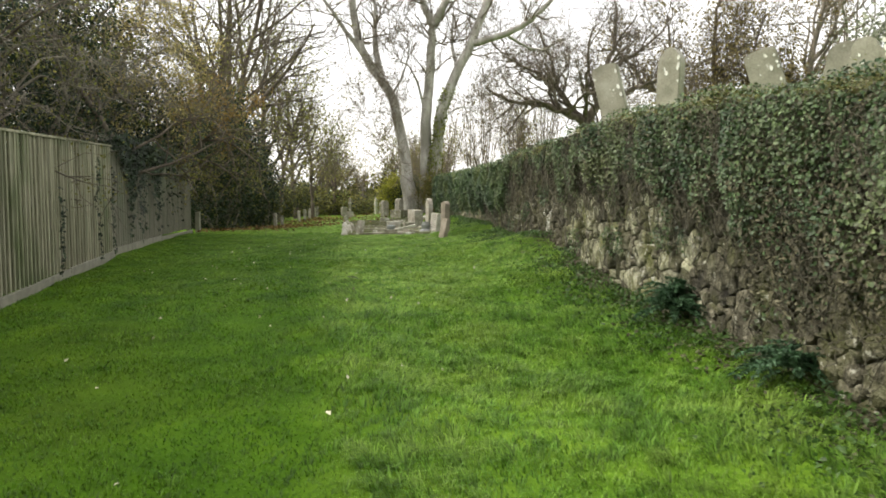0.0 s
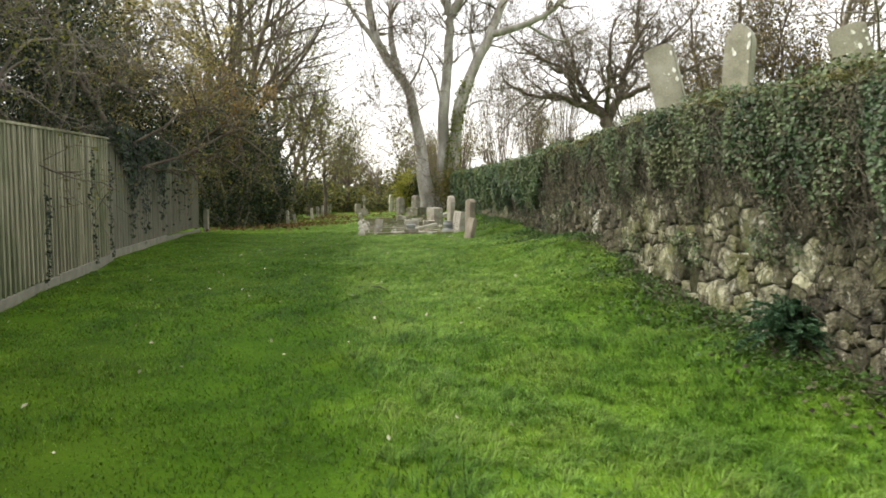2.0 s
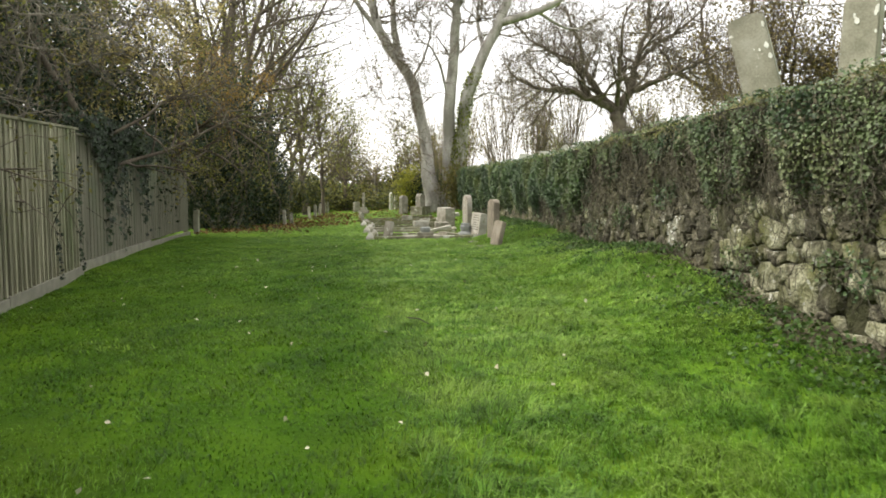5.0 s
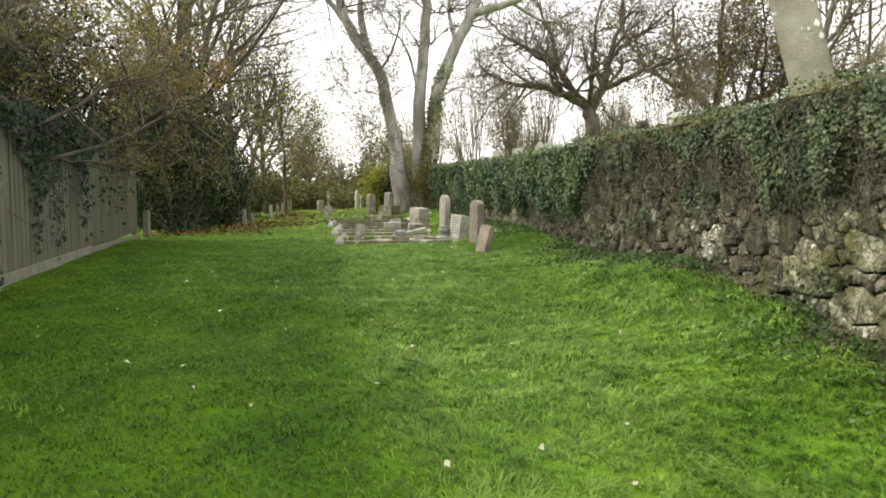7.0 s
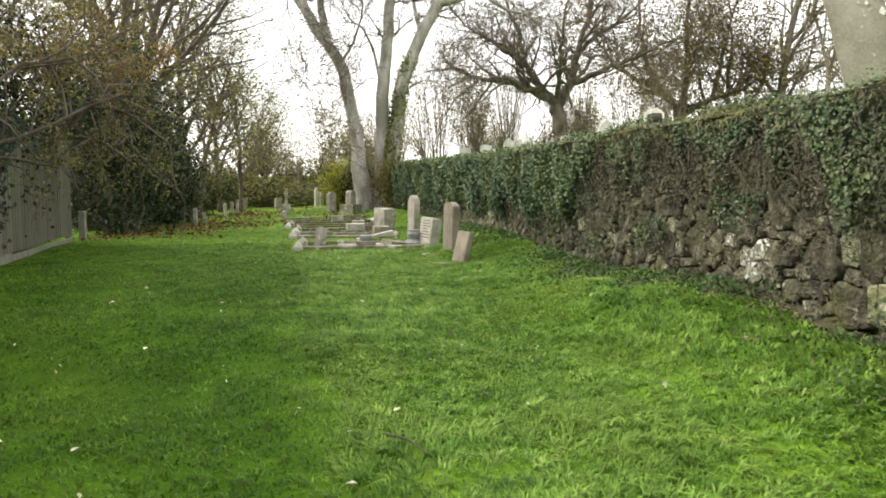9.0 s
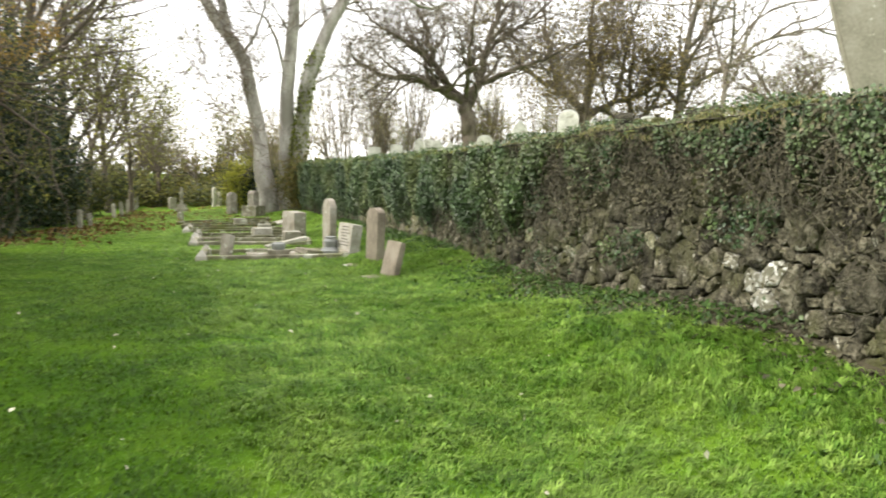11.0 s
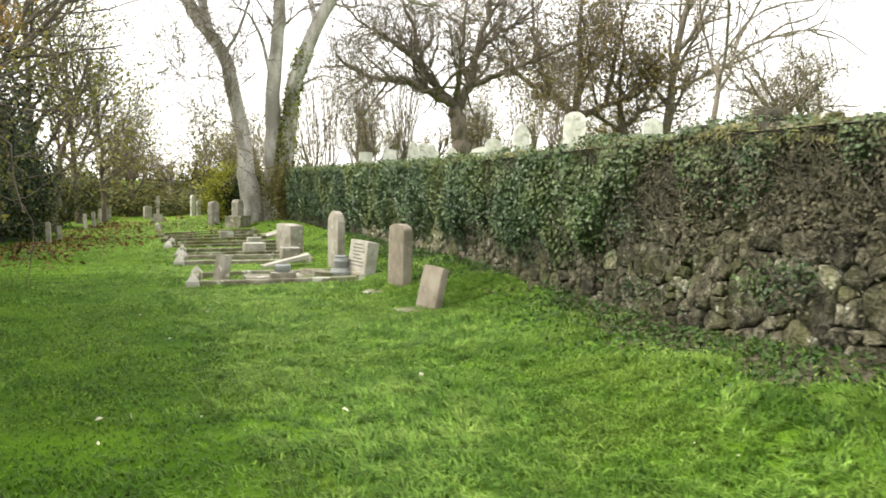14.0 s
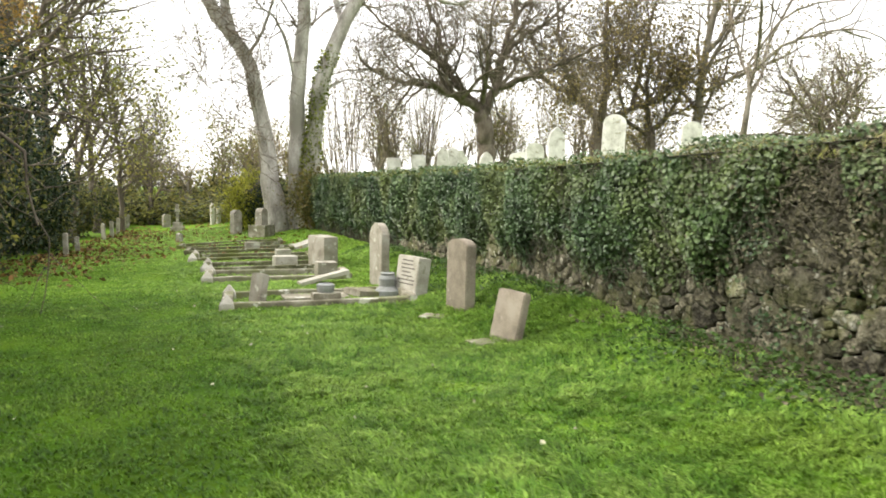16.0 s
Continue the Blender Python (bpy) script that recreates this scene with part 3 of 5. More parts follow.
def cap_mat(name, n, y0, y1, length, width, material, rng, label, reach=1.0):
    """Flattened grass over the wall top, drooping down its face."""
    y = rng.uniform(y0, y1, n)
    clump = 0.5 + 0.5 * np.sin(y * 3.7 + 2 * np.sin(y * 1.3)) * np.sin(y * 9.1)
    hang = np.interp(y, [-6, 10.5, 12.5, 16.5, 18.0, 44], [0.02, 0.02, 0.09, 0.09, 0.01, 0.01]) * reach * (0.55 + 0.7 * clump)
    s = rng.uniform(0, 1, n) ** 1.3 * np.interp(y, [10.8, 12.2, 16.5, 17.5], [0.52, 0.64, 0.64, 0.5])
    knots = [0, 0.4, 0.55, 0.68, 1.0]
    dx = np.interp(s, knots, [0.75, 0.16, 0.02, -0.1, -0.14])
    dz = np.where(s < 0.68, np.interp(s, knots, [0.03, 0.06, 0.04, -0.06, -0.06]), -0.06 - (s - 0.68) / 0.32 * hang)
    lump = 0.03 * np.sin(y * 2.9) + 0.025 * np.sin(y * 7.3 + dx * 9)
    b = np.stack([wall_x(y) + dx - 0.5 * lump + rng.normal(size=n) * 0.015, y, wall_top(y) + dz + lump + rng.normal(size=n) * 0.012], -1)
    fall = smooth((s - 0.3) / 0.4)
    go = unit(np.stack([-0.9 + 0.7 * fall + rng.normal(size=n) * 0.35, rng.normal(size=n) * 0.65 - 0.25, 0.15 - 1.15 * fall + rng.normal(size=n) * 0.25], -1))
    up = unit(np.stack([-0.2 - fall, np.zeros(n), 1.1 - 0.7 * fall], -1))
    side = unit(np.cross(go, up))
    L = (length * rng.uniform(0.5, 1.4, n))[:, None]
    w = (width * rng.uniform(0.6, 1.3, n))[:, None]
    m, t = b + go * L * 0.55 + up * L * 0.22, b + go * L + up * L * 0.05
    v = np.stack([b - side * w, b + side * w, m + side * w * 0.8, m - side * w * 0.8, t], 1).reshape(-1, 3)
    i = np.arange(n)[:, None] * 5
    f = np.concatenate([i + np.array([0, 1, 2]), i + np.array([0, 2, 3]), i + np.array([3, 2, 4])])
    return tagged(new(name, np_mesh(name, v, f, material)), label, "grass", kind="stuff")


cap_mat("cap_grass", 27000, -2, 20, 0.06, 0.005, M_MOSS, rng, "yellow-green grass and moss drooping over the wall top")
cap_mat("cap_grass", 13000, 3, 20, 0.085, 0.0036, M_STRAW, rng, "flattened straw-coloured grass matted over the wall top", 1.2)
cap_mat("cap_grass", 14000, 20, 44, 0.09, 0.008, M_MOSS, rng, "yellow-green grass along the far wall top")

ivy_layer("ivy", 60000, 5, 19, 0.038, M_IVY, rng, lambda y, h, f, e, p: 0.5 * smooth((p - 0.66) / 0.2) * (1 - e) * (h > 0.05), 0.12, "sparse ivy sprigs creeping over the bare stones", 0.0, 0.075)
vines = Tubes()
for k in range(4000):
    y = rng.uniform(-2, 22)
    h = rng.uniform(float(stone_band(y)) * (0.9 if k % 5 else 0.2) + 0.1, 2.0)
    n = 6
    ys = y + np.cumsum(rng.normal(size=n) * 0.08) + np.linspace(0, rng.normal() * 0.3, n)
    hs = np.clip(h + np.cumsum(rng.normal(size=n) * 0.06) - np.linspace(0, rng.uniform(0.1, 0.5), n), 0.05, 2.0)
    p = wall_point(ys, hs)
    p[:, 2] = np.minimum(p[:, 2], wall_top(ys) + 0.02)
    p[:, 0] -= 0.05 + rng.uniform(0, 0.1) + rng.normal(size=n) * 0.015
    vines.add(p, np.linspace(0.005, 0.002, n), 3)
tagged(new("vine_stems", vines.mesh("vine_stems", M_VINE)), "thin brown ivy stems trailing over the wall", "vine", kind="stuff")


def fern(loc, n, size, seed, name="fern", label="dark green fern tuft growing from the wall foot"):
    rng = np.random.default_rng(seed)
    root = empty(name, loc)
    t, pts, out = Tubes(), [], []
    for k in range(n):
        a, el = rng.uniform(0, 6.28), rng.uniform(0.3, 1.2)
        L = size * rng.uniform(0.6, 1.1)
        s = np.linspace(0, 1, 8)
        d = np.array([math.cos(a), math.sin(a)])
        f = np.stack([d[0] * s * L * math.cos(el), d[1] * s * L * math.cos(el), L * (s * math.sin(el) - 0.55 * s ** 2)], -1)
        t.add(f, np.linspace(0.004, 0.0015, 8), 3)
        q = np.linspace(0.15, 1, 22)
        c = np.stack([np.interp(q, s, f[:, i]) for i in range(3)], -1)
        side = np.array([-d[1], d[0], 0])
        for sg in (-1, 1):
            pts.append(c + side * sg * (0.035 * (1.1 - q))[:, None] * size * 2.5)
            out.append(np.tile(np.array([0, 0, 1.0]), (22, 1)))
    part("stem", t.mesh("stem", M_FERN), None, root)
    part("fronds", leaf_cloud("fronds", np.concatenate(pts), 0.05 * size * 2.2, M_FERN, rng, 0.4, np.concatenate(out), 0.2, 0.35), None, root)
    return tagged(root, label, "fern")


fern((2.16, 7.35, 0.36), 60, 0.5, 1)
fern((2.15, 7.5, 0.5), 40, 0.42, 11)
fern((2.4, 5.35, 0.28), 44, 0.5, 3)
fern((1.45, 14.1, 0.5), 26, 0.3, 5)
fern((1.6, 12.6, 0.45), 20, 0.28, 7)


# ---- fence ----
def gz_at(x, y):
    return float(lawn_z(x, y))


def fence_run(p0, p1, h0, h1, material, label, pitch=0.08, post_every=2.9, proud=0.03, cap=True, bw=0.125, rib=0.055, gravel=0.14):
    """Close-boarded fence on gravel boards between posts."""
    d = Vector((p1[0] - p0[0], p1[1] - p0[1], 0))
    L = d.length
    ang = math.degrees(math.atan2(d.y, d.x))
    root = empty("fence", (p0[0], p0[1], 0), ang)
    inv = root.matrix_world.inverted()

    def gz(s):
        return float(lawn_z(p0[0] + d.x * s / L, p0[1] + d.y * s / L))

    rr = random.Random(int(L * 100))
    wide = narrow = None
    n = int(L / pitch)
    for k in range(n):
        s = (k + 0.5) * pitch
        H = h0 + (h1 - h0) * s / L
        ribbed = bool(k % 2)
        me = narrow if ribbed else wide
        if me is None:
            ob = part("board", block(rib if ribbed else bw, 0.018, 1.0, 0.004), material, root)
            if ribbed:
                narrow = ob.data
            else:
                wide = ob.data
        else:
            ob = new("board", me)
            ob.parent = root
        zb = gz(s) + gravel - 0.01
        ob.matrix_basis = pose(s, -0.012 - (proud if ribbed else 0.0), zb, rr.uniform(-0.4, 0.4), rr.uniform(-0.4, 0.4), 0) @ Matrix.Diagonal((1, 1, H - zb + rr.uniform(-0.012, 0.012), 1))
    m = max(2, int(round(L / post_every)) + 1)
    for k in range(m):
        s = L * k / (m - 1)
        H = h0 + (h1 - h0) * s / L
        part("post", block(0.1, 0.1, H - gz(s) + 0.33, 0.008), material, root).matrix_basis = pose(s, 0.06, gz(s) - 0.3)
    for k in range(m - 1):
        s0, s1 = L * k / (m - 1), L * (k + 1) / (m - 1)
        zm = min(gz(s0), gz(s1))
        g = part("gravel_board", block(s1 - s0 - 0.02, 0.05, gravel + 0.2, 0.006, 0.006, 4, k), M_CONC, root, "mossy pale concrete gravel board")
        g.matrix_basis = pose((s0 + s1) / 2, -0.045, zm - 0.2 + 0.01, 0, -math.degrees(math.atan2(gz(s1) - gz(s0), s1 - s0)), 0)
        for f in (0.2, 0.55, 0.9):
            H = h0 + (h1 - h0) * (s0 + s1) / 2 / L
            part("rail", block(s1 - s0, 0.05, 0.08, 0.006), material, root).matrix_basis = pose((s0 + s1) / 2, 0.03, zm + gravel + f * (H - zm - gravel) - 0.1)
        if cap:
            ha, hb = h0 + (h1 - h0) * s0 / L, h0 + (h1 - h0) * s1 / L
            part("capping_rail", block(s1 - s0 - 0.004, 0.1, 0.035, 0.008), material, root, "flat capping rail along the fence top").matrix_basis = pose((s0 + s1) / 2, -0.02, (ha + hb) / 2, 0, -math.degrees(math.atan2(hb - ha, s1 - s0)), 0)
    return tagged(root, label, "fence")


# boards face the lawn
fence_run((-2.6, -5.5), (-6.32, 15.25), 1.94, 2.26, M_FENCE, "weathered greenish timber fence with vertical boards and capping rail", proud=0.035)
fence_run((-6.45, 15.45), (-8.0, 25.4), 2.2, 2.22, M_FENCE_SHADED, "grey close-boarded timber fence, tree shade put into its board colour", pitch=0.1, proud=0.007, bw=0.14, rib=0.1, post_every=4.9)
frng = np.random.default_rng(8)
for (sx, sy, top, spread) in ((-6.25, 15.0, 1.6, 0.05), (-6.05, 13.9, 1.8, 0.04), (-5.62, 11.6, 1.3, 0.035), (-6.75, 17.2, 2.2, 0.3), (-6.86, 18.1, 2.2, 0.34), (-7.05, 19.6, 2.2, 0.3)):
    n = 110 if spread < 0.1 else 420
    z = top * (frng.beta(1.1, 1.2, n) if spread < 0.1 else frng.beta(2.4, 0.9, n))
    d = frng.normal(size=n) * spread * (0.5 + z / top) + (0.09 * np.sin(z * 3.1 + sy) + 0.05 * np.sin(z * 9 + sy) if spread < 0.1 else 0.0)
    tx, ty = 0.19, -0.98
    p = np.stack([sx - d * tx + 0.07 + frng.uniform(0, 0.06, n), sy - d * ty, z + gz_at(sx, sy) + 0.1], -1)
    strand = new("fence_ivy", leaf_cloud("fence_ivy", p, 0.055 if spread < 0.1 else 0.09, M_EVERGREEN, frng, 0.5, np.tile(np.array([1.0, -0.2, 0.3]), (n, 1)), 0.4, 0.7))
    tagged(strand, "dark ivy trailing down the timber fence", "ivy", kind="stuff")
n = 4600
ty = frng.uniform(15.7, 21.5, n)
hang = frng.beta(1.2, 3.0, n) * (0.6 + 0.4 * np.sin(ty * 2.3))
p = np.stack([np.interp(ty, [15.45, 25.4], [-6.45, -8.0]) + 0.1 + frng.uniform(-0.35, 0.18, n) * (hang < 0.3), ty, 2.42 - hang * 1.1 + frng.normal(size=n) * 0.1 * (hang < 0.3)], -1)
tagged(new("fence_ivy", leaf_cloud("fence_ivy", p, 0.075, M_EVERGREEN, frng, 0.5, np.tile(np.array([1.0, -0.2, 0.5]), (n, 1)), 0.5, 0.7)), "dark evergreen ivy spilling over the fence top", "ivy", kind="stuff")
part("fence_post", block(0.14, 0.14, 0.75, 0.01, 0.01, 2), M_CONC)
short_post = bpy.data.objects["fence_post"]
short_post.location = (-7.85, 25.7, float(lawn_z(-7.85, 25.7)) - 0.1)
tagged(short_post, "short grey concrete post at the fence end", "post")


# ---- gravestones ----
def outline(w, h, style):
    """Half-turned outline of a headstone's face, in its own plane."""
    a = w / 2
    if style == "round":
        c = h - a * 0.75
        return [(-a, 0), (a, 0)] + [(a * math.cos(t), c + a * 0.75 * math.sin(t)) for t in np.linspace(0, math.pi, 14)]
    if style == "low":
        c = h - a * 0.3
        return [(-a, 0), (a, 0)] + [(a * math.cos(t), c + a * 0.3 * math.sin(t)) for t in np.linspace(0, math.pi, 12)]
    if style == "gothic":
        c = h - w * 0.75
        right = [(-a + w * math.cos(t), c + w * 0.87 * math.sin(t)) for t in np.linspace(0, math.pi / 3, 8)]
        return [(-a, 0), (a, 0)] + right + [(-x, z) for x, z in reversed(right[:-1])]
    if style == "shoulder":
        s, c = a * 0.62, h - a * 0.62
        return [(-a, 0), (a, 0), (a, c - 0.08), (s * 1.15, c - 0.05)] + [(s * math.cos(t), c + s * math.sin(t)) for t in np.linspace(0, math.pi, 12)] + [(-s * 1.15, c - 0.05), (-a, c - 0.08)]
    return [(-a, 0), (a, 0), (a, h * 0.985), (a * 0.2, h), (-a, h * 0.97)]


def headstone(loc, w, h, t, style, material, label, rz=90, lean=(0, 0), plinth=None, letters=0, seed=0, name="headstone", bury=0.1, category="gravestone"):
    """Headstone whose face looks towards the path when rz is 90."""
    root = empty(name, loc, rz, lean)
    pts = []
    for x, z in outline(w, h, style):
        if not pts or (Vector((x, z)) - Vector(pts[-1])).length > 1e-4:
            pts.append((x, z))
    bm = bmesh.new()
    lo = [bm.verts.new((x, -t / 2, z - (bury if z == 0 else 0))) for x, z in pts]
    face = bm.faces.new(lo)
    ext = bmesh.ops.extrude_face_region(bm, geom=[face])
    bmesh.ops.translate(bm, verts=[v for v in ext["geom"] if isinstance(v, bmesh.types.BMVert)], vec=(0, t, 0))
    bmesh.ops.recalc_face_normals(bm, faces=bm.faces[:])
    edges = [e for e in bm.edges if e.calc_face_angle(0) > 0.9]
    bmesh.ops.bevel(bm, geom=edges, offset=0.012, segments=2, affect="EDGES")
    for v in bm.verts:
        v.co += noise.noise_vector(v.co * 4 + Vector((seed * 7.1, 0, 0))) * 0.008
    part("slab", bm, material, root)
    if plinth:
        part("plinth", block(plinth[0], plinth[1], plinth[2] + 0.15, 0.015, 0.015, 2, seed), M_LEDGE, root, "low stone plinth").location = (0, 0, -0.15)
    rr = random.Random(seed)
    for k in range(letters):
        ww = w * rr.uniform(0.4, 0.78)
        part("inscription", block(ww, 0.006, 0.018, 0.002), M_LETTER, root, "worn line of lettering").location = (rr.uniform(-0.03, 0.03), t / 2 + 0.001, h * 0.86 - k * 0.055)
    return tagged(root, label, category)


def gz(x, y):
    return float(lawn_z(x, y))


headstone((-0.02, 18.95, gz(-0.02, 18.95)), 0.46, 0.5, 0.085, "flat", M_GRAVE_BROWN, "small brown headstone leaning back in the lawn", rz=106, lean=(13, 0), seed=1)
headstone((0.05, 20.95, gz(0.05, 20.95)), 0.54, 0.85, 0.13, "low", M_GRAVE_BROWN, "tall brown round-topped headstone with worn edges", rz=102, lean=(1, 0), seed=2)
headstone((-0.22, 22.75, gz(-0.22, 22.75)), 0.62, 0.58, 0.2, "flat", M_GRAVE_WHITE, "pale inscribed headstone tilted back at a kerbed grave", rz=108, lean=(8, 0), letters=7, seed=3)
headstone((-0.42, 24.3, gz(-0.42, 24.3)), 0.6, 1.0, 0.13, "round", M_GRAVE, "tall narrow grey headstone with a rounded top", rz=101, lean=(0, 0), seed=4)
headstone((-0.98, 28.3, gz(-0.98, 28.3)), 0.8, 0.68, 0.3, "flat", M_GRAVE, "broad grey headstone block with a broken top edge", rz=110, seed=5)


def flat_stone(name, loc, size, material, label, rz=0, tilt=(0, 0), category="stone slab", seed=0, bevel=0.012, rough=0.012):
    ob = part(name, block(*size, bevel, rough, 2, seed), material)
    ob.matrix_world = pose(*loc, tilt[0], tilt[1], rz)
    return tagged(ob, label, category)


flat_stone("broken_slab", (-0.22, 18.9, gz(-0.2, 18.9) - 0.02), (0.34, 0.26, 0.06), M_LEDGE, "broken stone slab lying at the foot of a headstone", 20, seed=1)
flat_stone("broken_slab", (-0.3, 20.8, gz(-0.3, 20.8) - 0.02), (0.3, 0.3, 0.06), M_LEDGE, "broken stone slab lying at the foot of a headstone", 50, seed=2)


def kerb_plot(x0, x1, y0, y1, label, h=0.1, w=0.13, seed=0, posts=True, skew=0.0, stone=None):
    stone = stone or M_LEDGE
    cx, cy = (x0 + x1) / 2, (y0 + y1) / 2
    z = gz(cx, cy)
    root = empty("kerbed_grave", (cx, cy, z), skew)
    lx, ly = x1 - x0, y1 - y0
    zl, zr = gz(x0, cy) - z, gz(x1, cy) - z
    ang = -math.degrees(math.atan2(zr - zl, lx))
    for k, yy in enumerate((-ly / 2, ly / 2)):
        part("kerb", block(lx - w, w, h + 0.15, 0.02, 0.018, 4, seed + k), stone, root).matrix_basis = pose(0, yy, (zl + zr) / 2 - 0.15, 0, ang, 0)
    for k, (xx, zz) in enumerate(((-lx / 2, zl), (lx / 2, zr))):
        part("kerb", block(w, ly + w, h + 0.17, 0.02, 0.018, 3, seed + 5 + k), stone, root).matrix_basis = pose(xx, 0, zz - 0.15)
    if posts:
        for yy in (-ly / 2, ly / 2):
            base = part("corner_block", block(0.19, 0.19, 0.21, 0.02, 0.012, 1, seed), M_GRAVE_WHITE, root, "pale square corner block")
            base.matrix_basis = pose(-lx / 2, yy, zl - 0.12)
            bm = bmesh.new()
            bmesh.ops.create_cone(bm, segments=4, radius1=0.134, radius2=0.012, depth=0.12, cap_ends=True, matrix=Matrix.Translation((0, 0, 0.268)) @ Matrix.Rotation(math.pi / 4, 4, "Z"))
            bmesh.ops.bevel(bm, geom=bm.edges[:], offset=0.008, segments=1, affect="EDGES")
            part("cap", bm, M_GRAVE_WHITE, base, "pyramid-shaped stone cap")
    return tagged(root, label, "grave")


kerb_plot(-2.72, -0.3, 22.15, 23.25, "kerbed stone grave with mossy kerbs and pale corner blocks", seed=1)
kerb_plot(-3.15, -0.75, 25.7, 26.8, "kerbed stone grave with low weathered kerbs in grass", seed=3)
kerb_plot(-3.3, -0.8, 27.9, 28.9, "kerbed stone grave with low weathered kerbs in grass", seed=5, stone=M_LEDGE_MOSS)
kerb_plot(-3.7, -1.1, 30.2, 31.2, "kerbed stone grave with sunken mossy kerbs", seed=7, stone=M_LEDGE_MOSS)
kerb_plot(-4.0, -1.4, 32.6, 33.6, "kerbed stone grave with sunken mossy kerbs", seed=9, posts=False, stone=M_LEDGE_MOSS)
kerb_plot(-4.4, -1.6, 35.2, 36.3, "kerbed stone grave with sunken mossy kerbs", seed=11, posts=False, stone=M_LEDGE_MOSS)
headstone((-2.35, 22.45, gz(-2.35, 22.45)), 0.27, 0.43, 0.1, "flat", M_GRAVE, "small footstone leaning inside a kerbed grave", rz=125, lean=(10, 0), seed=7, name="footstone")
flat_stone("marble_slab", (-1.25, 24.9, gz(-1.25, 24.9) + 0.09), (0.85, 0.24, 0.07), M_GRAVE_WHITE, "pale fallen stone slab propped at a slant", 14, (0, -12), seed=4)
flat_stone("marble_slab", (-1.55, 22.8, gz(-1.5, 22.8) - 0.01), (0.9, 0.5, 0.07), M_LEDGE, "flat mossy stone slab inside a kerbed grave", 5, seed=5)
flat_stone("stone_block", (-1.45, 22.3, gz(-1.45, 22.3)), (0.36, 0.26, 0.16), M_LEDGE, "square stone flower block with a hollow top", 4, seed=6)
flat_stone("stone_block", (-1.1, 26.2, gz(-1.1, 26.2)), (0.36, 0.3, 0.3), M_GRAVE, "square stone flower block with a hollow top", 8, seed=8)
flat_stone("stone_block", (-1.75, 28.3, gz(-1.75, 28.3)), (0.45, 0.3, 0.28), M_GRAVE_WHITE, "pale squared stone block on a grave", 12, seed=9)
flat_stone("stone_block", (-1.7, 30.7, gz(-1.7, 30.7)), (0.34, 0.26, 0.22), M_GRAVE_WHITE, "pale squared stone block on a grave", 6, seed=10)
flat_stone("stone_block", (-2.4, 33.0, gz(-2.4, 33)), (0.36, 0.22, 0.24), M_GRAVE, "squared grey stone block on a grave", 10, seed=11)
flat_stone("broken_slab", (-0.95, 33.2, gz(-.95, 33.2)), (0.9, 0.5, 0.14), M_GRAVE_WHITE, "pale broken slab lying tilted on a grave", 20, (0, -16), seed=12)
flat_stone("broken_slab", (-0.85, 22.95, gz(-.85, 22.95) + 0.03), (0.5, 0.35, 0.1), M_LEDGE, "broken mossy slab inside a kerbed grave", 35, (6, 8), seed=13)


def turned(profile, material, name, loc, label, category, seg=18):
    """A vessel turned from a profile of radius and height."""
    bm = bmesh.new()
    rings = [[bm.verts.new((r * math.cos(a), r * math.sin(a), z)) for a in np.arange(seg) * 2 * math.pi / seg] for r, z in profile]
    for a, b in zip(rings, rings[1:]):
        for i in range(seg):
            bm.faces.new((a[i], a[(i + 1) % seg], b[(i + 1) % seg], b[i]))
    bm.faces.new(list(reversed(rings[0])))
    bm.faces.new(rings[-1])
    ob = part(name, bm, material)
    ob.location = loc
    return tagged(ob, label, category)


turned([(0.19, -0.03), (0.19, 0.1), (0.15, 0.13), (0.11, 0.16), (0.13, 0.27), (0.1, 0.32), (0.11, 0.35), (0.07, 0.36), (0.06, 0.3)], M_URN, "grave_urn", (-0.5, 23.0, gz(-.5, 23)),
       "grey stone flower urn on a kerbed grave", "urn")
turned([(0.1, -0.02), (0.12, 0.05), (0.12, 0.1), (0.08, 0.12), (0.07, 0.08)], M_URN, "flower_bowl", (-1.45, 22.3, gz(-1.45, 22.3) + 0.16),
       "shallow dark flower bowl on a stone block", "bowl")


def cross_stone(loc, h, material, label):
    root = empty("stone_cross", loc, 80)
    for k, (w, z) in enumerate(((0.5, 0.0), (0.34, 0.18))):
        part("step", block(w, w, 0.2, 0.02, 0.01, 1, k), material, root).location = (0, 0, z - 0.02)
    part("shaft", block(0.13, 0.12, h - 0.36, 0.02, 0.008, 2), material, root).location = (0, 0, 0.36)
    part("arm", block(0.4, 0.11, 0.13, 0.02), material, root).location = (0, 0, h - 0.35)
    return tagged(root, label, "gravestone")


headstone((-2.1, 38.6, gz(-2.1, 38.6)), 0.4, 0.95, 0.25, "round", M_GRAVE, "grey headstone on a stepped base near the ash tree", rz=60, plinth=(0.7, 0.6, 0.4), seed=21)
headstone((-2.95, 40.6, gz(-2.95, 40.6)), 0.4, 0.85, 0.2, "round", M_GRAVE, "grey headstone in front of the golden conifer", rz=50, seed=22)
cross_stone((-5.5, 47.5, gz(-5.5, 47.5)), 1.15, M_GRAVE, "small weathered stone cross on the far lawn")
headstone((-4.2, 50.5, gz(-4.2, 50.5)), 0.2, 1.0, 0.14, "gothic", M_GRAVE_WHITE, "tall pale headstone on the far lawn", rz=40, seed=24)
headstone((-3.95, 50.9, gz(-3.95, 50.9)), 0.2, 0.8, 0.14, "flat", M_GRAVE_WHITE, "pale square headstone on the far lawn", rz=40, seed=25)
headstone((-6.4, 52, gz(-6.4, 52)), 0.35, 0.6, 0.2, "low", M_GRAVE, "low grey headstone on the far lawn", rz=30, seed=26)
